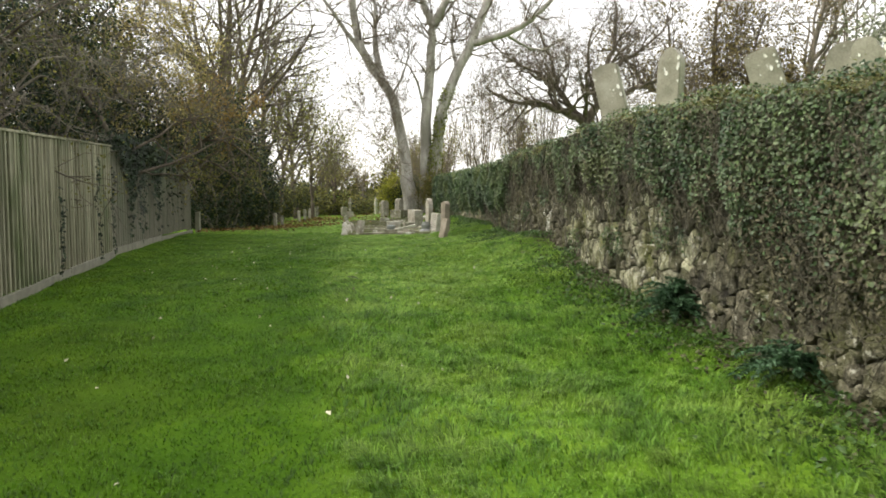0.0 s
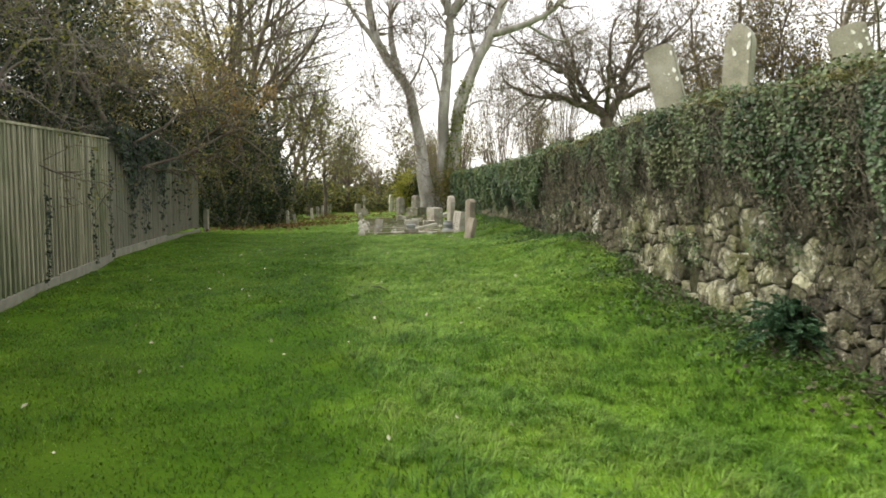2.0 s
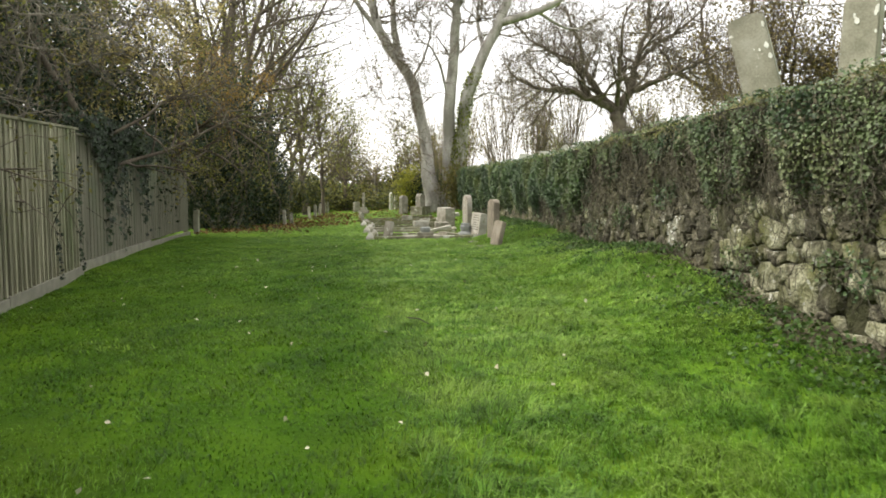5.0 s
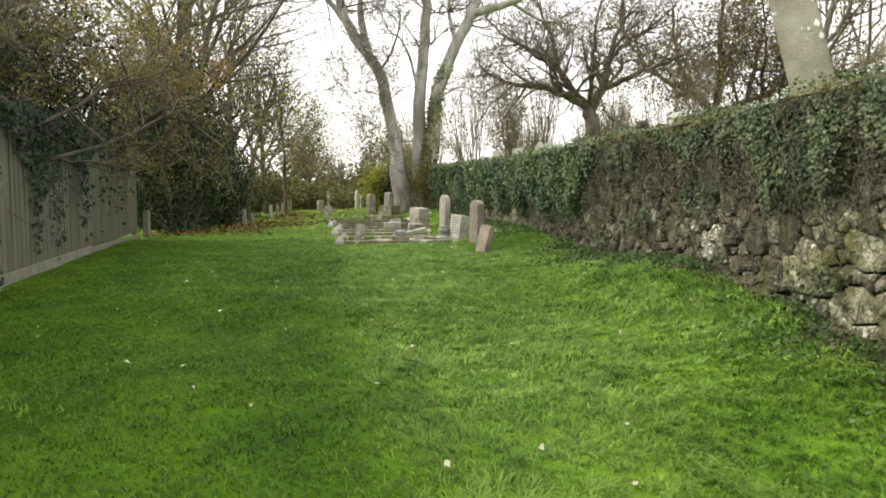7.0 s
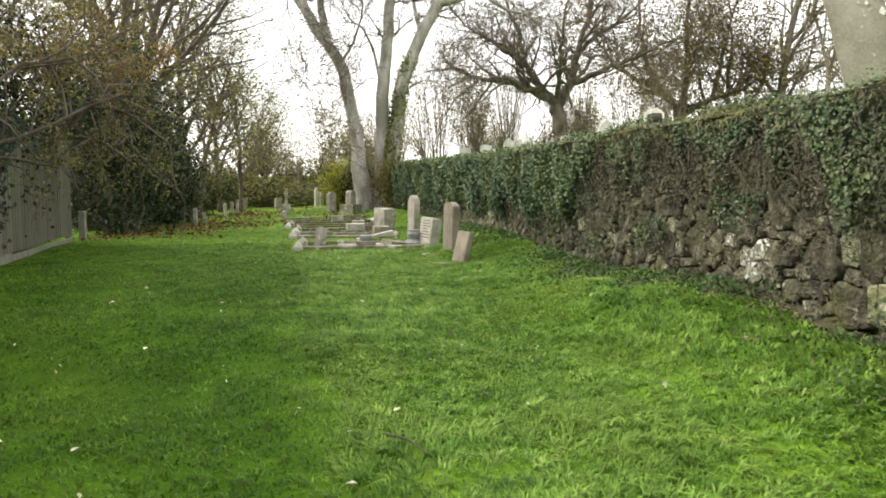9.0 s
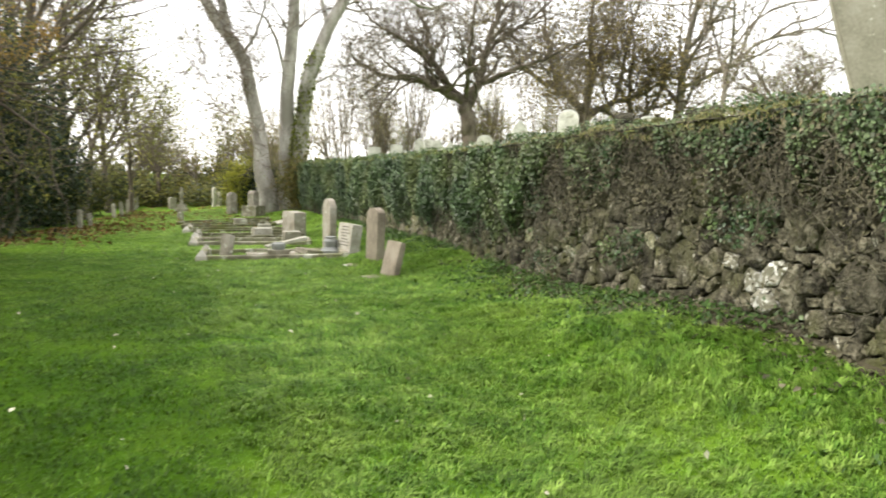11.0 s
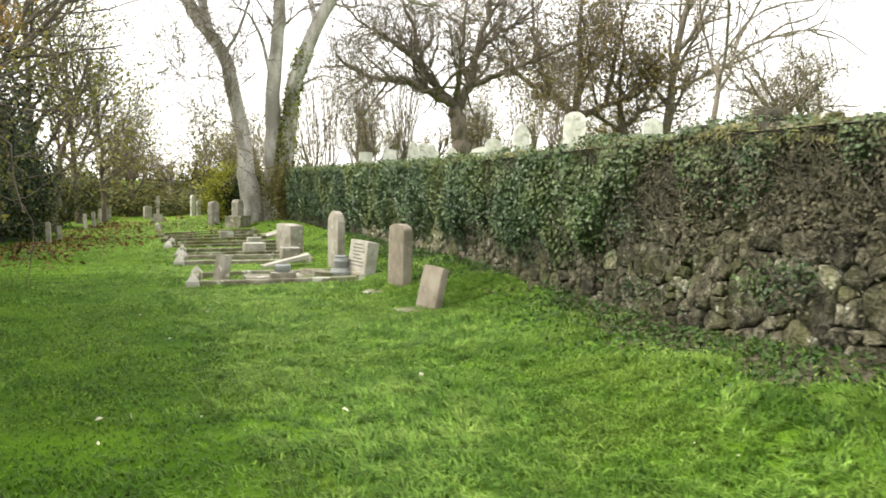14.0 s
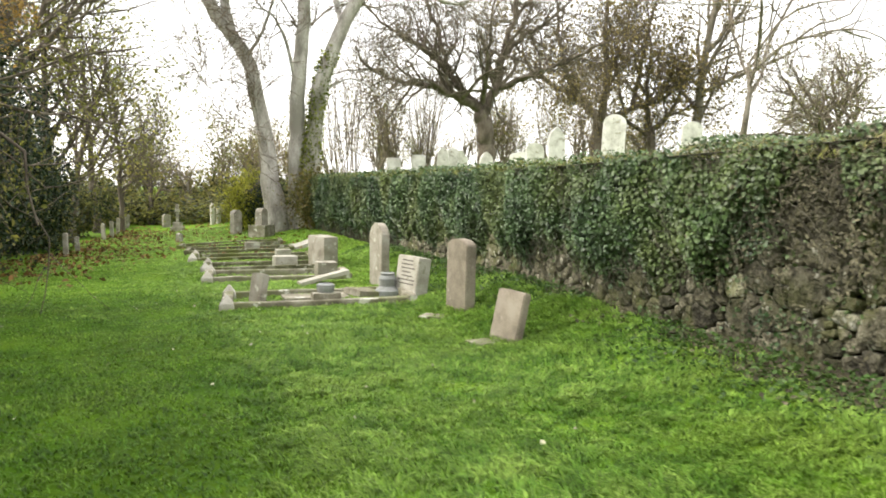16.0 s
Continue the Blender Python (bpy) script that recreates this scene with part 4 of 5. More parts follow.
headstone((-4.7, 38.9, gz(-4.7, 38.9)), 0.3, 0.3, 0.12, "low", M_GRAVE, "low footstone at a sunken grave", rz=70, seed=27)

# row of short posts along the tree edge
rr = random.Random(3)
for k, (x, y, h) in enumerate([(-7.3, 35.0, 1.3), (-7.4, 37.0, 0.9), (-7.6, 42.5, 1.2), (-7.5, 43.6, 1.3), (-7.7, 44.8, 1.1), (-7.7, 46.2, 1.3), (-7.9, 47.5, 1.2), (-7.8, 48.6, 1.3), (-8.0, 49.8, 1.1), (-8.0, 51, 1.3)]):
    headstone((x, y, gz(x, y)), 0.13, h * 0.5, 0.1, ("round", "flat", "gothic")[k % 3], M_GRAVE, "short pale stone marker post at the tree edge", rz=rr.uniform(-20, 20), lean=(rr.uniform(-4, 4), rr.uniform(-5, 5)), seed=30 + k,
              name="marker_post", category="post")

# raised churchyard behind the wall
UP = [
    (3.03, 13.5, 0.44, 1.5, 0.16, "low", 15, 150, "leaning grey headstone with a sky-bright rim painted white above the wall"),
    (3.4, 12.3, 0.36, 1.45, 0.2, "gothic", -2, 140, "upright grey headstone with white lichen above the wall"),
    (4.85, 11.5, 0.46, 1.3, 0.14, "low", 17, 150, "broad grey headstone leaning above the wall"),
    (5.0, 10.3, 0.5, 1.05, 0.16, "round", -8, 150, "grey round-topped headstone above the ivy"),
    (5.15, 9.5, 0.5, 1.0, 0.14, "shoulder", 14, 140, "grey lichened headstone leaning above the ivy"),
]
for k, (x, y, w, h, t, st, ln, rz, text) in enumerate(UP):
    stone = headstone((x, y, float(upper_z(x, y)) - 0.05), w, h, t, st, M_GRAVE_UP, text, rz=rz, lean=(2, ln), seed=40 + k)
    lr = random.Random(60 + k)
    for q in range(6):
        # edge patches paint the rim white as under bright sky; others are lichen
        edge = q < 4
        lx = (-w / 2 + lr.uniform(0.02, 0.05)) if edge else lr.uniform(-w * 0.3, w * 0.3)
        lz = lr.uniform(h * 0.5, h * 0.86) if q != 0 else h * 0.88
        bm = bmesh.new()
        rad = lr.uniform(0.015, 0.045) if edge else lr.uniform(0.012, 0.035)
        ring = [bm.verts.new((lx + rad * 0.8 * lr.uniform(0.55, 1.1) * math.cos(a), t / 2 + 0.004, lz + rad * 1.3 * lr.uniform(0.55, 1.1) * math.sin(a))) for a in np.arange(11) * 2 * math.pi / 11]
        ext = bmesh.ops.extrude_face_region(bm, geom=[bm.faces.new(ring)])
        bmesh.ops.translate(bm, verts=[v for v in ext["geom"] if isinstance(v, bmesh.types.BMVert)], vec=(0, 0.006, 0))
        bmesh.ops.recalc_face_normals(bm, faces=bm.faces[:])
        part("lichen_patch", bm, M_RIM_LIGHT_LICHEN, stone, "white patch for sky-bright rim and lichen")
# ground position, width and height of the top
FAR = [(14.0, 39.4, 0.8, 4.3, "round"), (7.9, 38.0, 0.6, 3.82, "gothic"), (8.9, 35.7, 0.72, 4.1, "round"), (4.6, 31.0, 0.45, 2.86, "round"), (5.8, 43.2, 0.65, 3.2, "shoulder"), (4.45, 40.6, 0.42, 3.16, "gothic"),
       (4.9, 41.0, 0.4, 3.16, "round"), (4.45, 34.8, 0.4, 2.78, "gothic"), (5.0, 33.0, 0.8, 2.72, "low"), (3.4, 40.0, 0.5, 2.85, "low"), (2.6, 40.5, 0.5, 2.75, "flat")]
for k, (x, y, w, top, st) in enumerate(FAR):
    z = float(upper_z(x, y)) - 0.05
    headstone((x, y, z), w, top - z, 0.16, st, M_GRAVE_FAR, "pale weathered headstone standing in the raised churchyard", rz=170 + 12 * math.sin(k * 2.1), lean=(2 * math.sin(k), 3 * math.cos(k * 1.7)), seed=50 + k)

# ---- trees ----
OAK = dict(levels=4, segs=[4, 9, 7, 5, 4], gnarl=0.17, up=[0.0, 0.05, 0.04, 0.03, 0.0], taper=0.55, thick=2, kids=[6, 7, 5, 5], angle=(32, 75), ratio=(0.42, 0.68), rr=(0.55, 0.8), first=(1.5, 2.2), rmin=0.014, bole=0.27)
OAK["from"] = [0.7, 0.2, 0.2, 0.15]
SLIM = dict(levels=3, segs=[9, 6, 5, 4], gnarl=0.09, up=[0.05, 0.09, 0.07, 0.03], taper=0.3, thick=1, kids=[12, 7, 5], angle=(30, 65), ratio=(0.36, 0.56), rmin=0.01, bole=0.85)
SLIM["from"] = [0.25, 0.15, 0.15]
THICKET = dict(levels=3, segs=[5, 6, 5, 4], gnarl=0.12, up=[0.1, 0.14, 0.1, 0.05], taper=0.5, thick=1, kids=[6, 5, 3], angle=(15, 50), ratio=(0.6, 0.9), rmin=0.012, bole=0.3)
THICKET["from"] = [0.05, 0.15, 0.2]


def uz(x, y):
    return float(upper_z(np.float64(x), np.float64(y)))


# the great ash: three stems from one foot
root = empty("ash_tree", (-1.05, 40.0, gz(-1.05, 40)))
arng = np.random.default_rng(11)
ash, ash_twigs, tips = Tubes(), Tubes(), []
STEMS = [
    ([(-0.45, 0, -0.2), (-0.75, 0, 2.0), (-1.05, 0, 4.2), (-1.5, 0, 5.8), (-2.7, 0.2, 7.6), (-3.3, 0.3, 9.3), (-3.6, 0.2, 12.5)], 0.3),
    ([(0.1, 0.2, -0.2), (0.2, 0.2, 2.0), (0.22, 0.1, 4.3), (0.4, 0, 7.0), (0.58, 0, 9.2)], 0.34),
    ([(0.45, -0.1, -0.2), (0.55, -0.1, 1.3), (0.95, -0.1, 4.8), (1.75, 0, 7.0), (2.4, 0.1, 8.3), (3.2, 0.3, 10.4), (3.9, 0.4, 13)], 0.31),
]
BOUGHS = [
    ([(-2.0, 0.1, 6.6), (-2.3, 0.5, 8.3), (-2.35, 0.9, 10.2), (-2.5, 1.2, 12.5)], 0.19),
    ([(-2.7, 0.2, 7.6), (-3.7, 0.1, 8.9), (-4.7, -0.2, 10.3), (-6.2, -0.4, 11.8)], 0.14),
    ([(-1.5, 0, 5.8), (-0.9, -0.3, 6.8), (-0.6, -0.5, 8.2), (-1.3, -0.6, 9.0)], 0.07),
    ([(0.58, 0, 9.2), (0.0, 0.2, 10.6), (-0.5, 0.4, 13)], 0.24),
    ([(0.58, 0, 9.2), (1.3, -0.2, 10.6), (1.7, -0.4, 13)], 0.24),
    ([(2.4, 0.1, 8.3), (4.0, -0.5, 8.7), (5.4, -0.9, 9.4), (6.8, -1.2, 10.9), (7.8, -1.4, 12.5)], 0.19),
    ([(1.75, 0, 7.0), (1.5, 0.8, 8.6), (1.6, 1.2, 10.2)], 0.12),
    ([(4.0, -0.5, 8.7), (5.5, 0.2, 8.1), (6.6, 0.6, 8.3)], 0.08),
    ([(0.15, 0, 5.0), (-0.2, -0.3, 6.4), (-0.7, -0.4, 7.25), (-1.3, -0.4, 7.4)], 0.075),
    ([(0.9, 0, 4.6), (1.9, -0.3, 5.2), (2.7, -0.4, 4.9), (3.4, -0.5, 4.2)], 0.04),
    ([(-0.75, 0, 2.6), (-1.2, -0.4, 3.4), (-1.9, -0.6, 3.6)], 0.03),
    ([(-1.2, 0, 4.7), (-2.0, -0.3, 5.0), (-2.8, -0.5, 4.8)], 0.035),
]
TW = dict(levels=2, segs=[5, 4, 3], gnarl=0.16, up=[0.06, 0.05, 0.03], taper=0.3, thick=-1, kids=[5, 4], angle=(20, 60), ratio=(0.4, 0.65), rmin=0.012, bole=1)
TW["from"] = [0.25, 0.2]


def bent(points, n):
    """A smooth curve through points."""
    p = np.array(points, dtype=float)
    t = np.linspace(0, len(p) - 1, n)
    i = np.clip(t.astype(int), 0, len(p) - 2)
    f = (t - i)[:, None]
    p0, p1, p2, p3 = p[np.maximum(i - 1, 0)], p[i], p[i + 1], p[np.minimum(i + 2, len(p) - 1)]
    return 0.5 * (2 * p1 + (p2 - p0) * f + (2 * p0 - 5 * p1 + 4 * p2 - p3) * f ** 2 + (3 * p1 - p0 - 3 * p2 + p3) * f ** 3)


for points, r in STEMS + BOUGHS:
    c = bent(points, 22) + arng.normal(size=(22, 3)) * r * 0.1
    rad = np.linspace(r, r * (0.55 if r > 0.28 else 0.3), 22)
    if r > 0.28:
        rad[:5] *= np.linspace(1.6, 1.0, 5)
    ash.add(c, rad, 12 if r > 0.28 else 7)
    for k in range(16 if r < 0.28 else 12):
        i = arng.integers(8 if r < 0.28 else 13, 22)
        d = unit(arng.normal(size=3) + np.array([0, 0, 0.5]))
        grow((ash_twigs, ash_twigs), tips, c[i], d, arng.uniform(0.9, 2.4), min(0.045, rad[i] * 0.4), 0, TW, arng)
part("trunk", ash.mesh("trunk", M_ASH), None, root)
part("crown", ash_twigs.mesh("crown", M_TWIG), None, root, "fine bare twigs")
n = 9000
s = arng.uniform(0, 1, n)
stem = arng.choice(3, n, p=[0.15, 0.25, 0.6])
cs = [bent(p[:4], 40) for p, r in STEMS]
ip = np.array([cs[k][int(q * 39)] if k == 2 else cs[k][int(q * q * 34)] for k, q in zip(stem, s * np.where(stem == 2, 0.85, 0.55))])
ip += unit(arng.normal(size=(n, 3))) * arng.uniform(0.27, 0.46, (n, 1)) * (1 - 0.25 * s[:, None])
part("climbing_ivy", leaf_cloud("climbing_ivy", ip, 0.12, M_TREEIVY, arng, 1.0), None, root, "yellow-green ivy climbing the stems")
tagged(root, "tall three-stemmed bare ash tree with pale ridged bark", "tree")
bush("elder_shrub", (-0.3, 38.9, gz(-.3, 38.9)), (1.5, 1.2, 1.9), 220, 14, 0.1, M_OLIVE, 81, "brownish twiggy shrub at the foot of the ash tree", extra=(M_RUSSET, 0.5, "brown withered leaves"))
bush("conifer", (-2.6, 43.0, gz(-2.6, 43)), (1.4, 1.4, 2.1), 420, 18, 0.09, M_CONIFER, 82, "golden-green conifer bush behind the gravestones", category="conifer")
bush("yew_bush", (-1.9, 42.6, gz(-1.9, 42.6)), (1.4, 1.4, 1.9), 300, 16, 0.1, M_EVERGREEN, 83, "dark evergreen bush behind the ash tree")

# oaks and others in the raised churchyard
OAK_TW = dict(levels=3, segs=[6, 5, 4, 3], gnarl=0.2, up=[0.03, 0.03, 0.02, 0.0], taper=0.35, thick=-1, kids=[5, 4, 3], angle=(25, 65), ratio=(0.42, 0.66), rmin=0.011, bole=1)
OAK_TW["from"] = [0.2, 0.2, 0.2]


def limb_tree(name, loc, boughs, bark, seed, label, leaves=0, scale=1.0, leaf=None, branches=16, reach=(1.2, 3.4), spec=None, fine_r=0.03):
    """A spreading tree whose main limbs follow given bends; branches and twigs grow off them."""
    rng = np.random.default_rng(seed)
    root = empty(name, loc)
    limbs, fine, tips = Tubes(), Tubes(), []
    for k, (points, r) in enumerate(boughs):
        c = bent([tuple(scale * q for q in p) for p in points], 20)
        c[1:] += rng.normal(size=(19, 3)) * 0.05
        rad = np.linspace(r, r * (0.75 if k == 0 else 0.22), 20)
        if k == 0:
            rad[:4] *= np.linspace(1.5, 1.05, 4)
        limbs.add(c, rad, 10 if k == 0 else 7)
        if k:
            for b in range(branches):
                i = rng.integers(4, 20)
                along = unit(c[min(i + 1, 19)] - c[i - 1])
                d = unit(along * 0.7 + rng.normal(size=3) * 0.75 + np.array([0, 0, 0.25]))
                grow((fine, fine), tips, c[i], d, rng.uniform(*reach), max(fine_r, rad[i] * 0.5), 0, spec or OAK_TW, rng)
    part("trunk", limbs.mesh("trunk", bark), None, root)
    part("crown", fine.mesh("crown", bark), None, root, "bare gnarled branches and twigs")
    if leaves:
        t = np.array(tips)
        m, size, spread, text = leaf or (M_RUSSET, 0.21, 0.6, "sparse russet leaves")
        p = t[rng.integers(0, len(t), leaves)] + rng.normal(size=(leaves, 3)) * spread
        part("foliage", leaf_cloud("foliage", p, size, m, rng, 1.2), None, root, text)
    return tagged(root, label, "tree")


SPREAD = [
    ([(0.1, 0, -0.3), (0.05, 0, 1.6), (-0.3, 0, 3.5)], 0.5),
    ([(-0.3, 0, 3.4), (-1.7, -0.5, 3.95), (-3.1, -0.9, 4.4), (-4.9, -1.2, 4.5), (-6.8, -1.6, 5.4)], 0.26),
    ([(-0.3, 0, 3.4), (-1.2, 0.5, 4.4), (-1.8, 0.9, 5.6), (-2.3, 1.0, 7.4), (-3.2, 1.2, 9.6)], 0.26),
    ([(-0.2, 0, 3.2), (0.6, 0.3, 4.6), (1.0, 0.5, 6.2), (1.5, 0.4, 8.0), (1.8, 0.6, 10.6)], 0.3),
    ([(0.5, 0.2, 4.4), (2.2, -0.5, 5.2), (3.8, -0.9, 5.8), (5.7, -1.4, 6.8)], 0.2),
    ([(-1.7, 0.8, 5.4), (-3.3, 0.9, 6.6), (-5.0, 0.6, 7.4), (-6.5, 0.7, 8.8)], 0.15),
    ([(1.0, 0.5, 6.2), (2.6, 1.2, 7.6), (4.4, 1.4, 8.8), (5.6, 1.5, 10.4)], 0.15),
    ([(-0.3, 0, 3.6), (-0.4, -1.2, 4.8), (-0.6, -2.4, 6.6), (-0.4, -3.0, 8.8)], 0.18),
    ([(-1.9, -0.6, 4.0), (-2.6, -0.9, 5.4), (-3.9, -1.5, 6.2), (-5.0, -1.8, 6.5)], 0.12),
]
limb_tree("oak_tree", (9.3, 51.5, uz(9.3, 51.5)), SPREAD, M_OAK_AND_BACKLIT, 101, "gnarled dark bare oak tree with spreading limbs", branches=15, reach=(1.4, 3.6))
TALL = [
    ([(0, 0, -0.3), (0.1, 0, 1.8), (0.3, 0, 3.6)], 0.55),
    ([(0.3, 0, 3.4), (-1.2, 0.3, 5.0), (-2.2, 0.2, 7.2), (-2.6, 0.1, 10.4)], 0.3),
    ([(0.3, 0, 3.4), (0.7, 0, 6.0), (0.6, 0.3, 9.0), (1.0, 0.2, 13.0)], 0.32),
    ([(0.2, 0, 3.0), (2.2, -0.4, 4.2), (4.2, -0.6, 4.8), (6.0, -0.8, 6.2)], 0.26),
    ([(-0.8, 0.2, 4.6), (-3.0, -0.4, 5.4), (-4.8, -0.8, 6.6), (-6.0, -1.0, 8.4)], 0.2),
    ([(2.2, -0.4, 4.2), (3.0, 0.4, 6.2), (3.6, 0.8, 8.6), (4.4, 0.9, 11.5)], 0.2),
    ([(0.65, 0, 6.0), (2.0, 0.8, 8.0), (2.6, 1.2, 10.5)], 0.15),
    ([(-0.2, 0.1, 4.0), (-1.6, -1.2, 4.4), (-3.4, -1.8, 4.2)], 0.12),
]
limb_tree("oak_tree", (20, 62, uz(20, 62)), TALL, M_OAK_AND_BACKLIT, 104, "old oak with thin russet autumn leaves", 10500, 1.1, branches=12)
limb_tree("oak_tree", (24.3, 62, uz(24.3, 62)), [([(-x, -y, z) for x, y, z in p], r * 0.62) for p, r in TALL], M_OAK_AND_BACKLIT, 109, "dark branching oak with some brown leaves", 8000, 0.9, branches=11)
make_tree("oak_tree", (27.2, 63, uz(27.2, 63)), 17, 0.42, SLIM, 107, M_BARK, M_TWIG, "tall tan-barked tree with remaining russet leaves", [("foliage", 4200, 0.22, M_RUSSET, 3, "sparse russet leaves")])
make_tree("bent_tree", (27.2, 57, uz(27.2, 57)), 15, 0.25, dict(OAK, gnarl=0.14, bole=0.5, kids=[5, 5, 5, 4]), 111, M_BARK, M_TWIG, "bare leaning grey tree above the wall", lean=(0.25, 0))
make_tree("thorn_tree", (25.5, 46, uz(25.5, 46)), 8, 0.22, OAK, 121, M_OAK_AND_BACKLIT, M_TWIG, "low twiggy thorn tree beyond the wall", [("foliage", 1500, 0.12, M_OLIVE, 1, "sparse olive leaves")])
make_tree("thorn_tree", (30, 50, uz(30, 50)), 9, 0.24, OAK, 123, M_OAK_AND_BACKLIT, M_TWIG, "low twiggy thorn tree beyond the wall", [("foliage", 2500, 0.12, M_OLIVE, 1, "sparse olive leaves")])

bush("privet_bush", (6.4, 11.6, uz(6.4, 11.6)), (1.5, 1.5, 1.9), 260, 12, 0.07, M_PRIVET, 91, "greyish lichened shrub among the raised gravestones")

# woodland edge behind the fence
def wz(x, y):
    return gz(x, y) - 0.05


# last two, at y 2 and -5, are unseen, added to shade the lawn
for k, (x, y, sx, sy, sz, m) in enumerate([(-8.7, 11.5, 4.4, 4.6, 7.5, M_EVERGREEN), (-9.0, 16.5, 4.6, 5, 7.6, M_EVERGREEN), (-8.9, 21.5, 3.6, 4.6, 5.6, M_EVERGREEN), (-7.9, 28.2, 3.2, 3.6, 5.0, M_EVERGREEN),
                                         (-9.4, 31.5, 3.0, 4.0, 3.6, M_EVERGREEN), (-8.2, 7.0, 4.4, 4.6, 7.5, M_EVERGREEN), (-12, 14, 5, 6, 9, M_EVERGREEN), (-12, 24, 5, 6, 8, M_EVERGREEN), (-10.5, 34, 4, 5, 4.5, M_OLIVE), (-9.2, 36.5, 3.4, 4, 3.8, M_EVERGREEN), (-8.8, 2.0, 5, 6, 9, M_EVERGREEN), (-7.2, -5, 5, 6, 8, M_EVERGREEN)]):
    bush("holly_bush" if k % 2 else "laurel_bush", (x, y, wz(x, y)), (sx, sy, sz), 1700 if y < 18 else 1250, 17, 0.078 if y < 20 else 0.1, m, 200 + k, "dark glossy evergreen shrub overhanging the timber fence, in a row with two unseen ones added for shade",
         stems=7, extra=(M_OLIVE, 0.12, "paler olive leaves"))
TANGLE = dict(levels=3, segs=[6, 6, 5, 4], gnarl=0.17, up=[0.05, -0.01, -0.02, -0.02], taper=0.4, thick=1, kids=[7, 5, 4], angle=(30, 80), ratio=(0.45, 0.75), rmin=0.008, bole=0.75)
TANGLE["from"] = [0.2, 0.15, 0.15]
for k, (x, y, h, lean, col) in enumerate([(-7.9, 13.5, 5.6, (0.15, 0.05), M_OLIVE), (-7.9, 18.5, 6.4, (0.25, 0.0), M_OLIVE), (-8.6, 23.5, 5.8, (0.3, 0.0), M_OLIVE),
                                        (-8.0, 9.0, 6.5, (0.12, 0.1), M_EVERGREEN), (-9.5, 19.5, 8, (0.1, 0.05), M_OLIVE)]):
    # bark and twigs coloured dark, as branches look against the light
    make_tree("hazel_tree", (x, y, wz(x, y)), h, 0.11, TANGLE, 300 + k, M_OAK_AND_BACKLIT, M_OAK_AND_BACKLIT, "tangled twiggy tree with thin autumn leaves over the fence",
              [("foliage", 2600, 0.06, col, 1.2, "thin autumn leaves"), ("foliage", 1000, 0.055, M_YELLOW, 1.2, "yellow autumn leaves")], lean=lean)
SPRAY_TW = dict(levels=2, segs=[5, 4, 3], gnarl=0.16, up=[0.0, 0.01, 0.0], taper=0.35, thick=-1, kids=[6, 4], angle=(20, 55), ratio=(0.4, 0.7), rmin=0.005, bole=1)
SPRAY_TW["from"] = [0.15, 0.15]


def arching(tips, foot=2.6, r=0.03):
    """A short bole and boughs that arch from it to given tips."""
    out = [([(0, 0, -0.2), (0.05, 0, foot * 0.5), (0.1, 0, foot)], r * 1.6)]
    for x, y, z in tips:
        out.append(([(0.05, 0, foot * 0.6), (x * 0.35, y * 0.3, foot * 0.4 + z * 0.68), (x * 0.72, y * 0.7, z * 1.06), (x, y, z)], r))
    return out


for k, (x, y, tips, n, leaf, text) in enumerate([
        (-8.3, 22.3, [(2.7, 1.0, 3.6), (2.2, -0.2, 3.5), (2.0, -1.6, 3.2), (2.4, 0.6, 3.3)], 3600, (M_ORANGE, 0.058, 0.06, "orange autumn leaves"), "arching shrub with orange autumn leaves over the fence"),
        (-8.1, 18.2, [(2.2, 0.5, 4.2), (2.0, -0.8, 3.4), (2.1, 1.3, 3.2), (1.5, 0.0, 5.4), (1.2, 1.6, 4.9)], 5600, (M_TAN, 0.058, 0.06, "tan withered leaves"), "arching shrub with tan withered leaves over the fence"),
        (-8.6, 20.4, [(2.4, 0.5, 4.9), (2.2, -0.8, 5.6), (2.0, 1.6, 3.9)], 4200, (M_TAN, 0.058, 0.06, "tan withered leaves"), "arching shrub with tan withered leaves over the fence"),
        (-7.4, 12.4, [(1.9, -0.8, 2.5), (1.9, 2.0, 2.9), (1.8, 0.6, 3.5), (1.6, -1.4, 3.3), (1.2, 1.2, 4.4), (1.7, 3.2, 3.4)], 500, (M_YELLOW, 0.06, 0.08, "a few yellow leaves"), "bare grey twiggy shrub arching over the fence top")]):
    limb_tree("hazel_tree", (x, y, wz(x, y)), arching(tips), M_BARK, 380 + k, text, n, leaf=leaf, branches=9, reach=(0.35, 0.9), spec=SPRAY_TW, fine_r=0.009)
for k, (x, y, h, r, n) in enumerate([(-9.6, 35, 14, 0.2, 0), (-8.4, 41, 7.5, 0.13, 1900), (-7.8, 48, 7, 0.13, 1500), (-7.4, 55, 6.5, 0.13, 1300), (-11.5, 26, 14, 0.28, 0), (-10, 37, 13, 0.25, 900), (-9.2, 42, 10, 0.2, 2600), (-13, 19, 12, 0.25, 0), (-8.6, 47, 9, 0.16, 2200), (-12, 46, 14, 0.26, 800), (-9.5, 31, 8.5, 0.16, 700)]):
    # dark oak bark again, its darkness standing in for backlighting
    make_tree("sycamore_tree", (x, y, wz(x, y)), h, r, SLIM, 330 + k, M_OAK_AND_BACKLIT, M_OAK_AND_BACKLIT, "slender tree with thin yellowing crown at the lawn edge" if n else "tall slender bare tree behind the fence",
              [("foliage", n * 3 // 4, 0.12, M_YELLOW, 2, "sparse yellow-green leaves"), ("foliage", n // 3, 0.12, M_OLIVE, 1, "olive leaves")] if n else ())
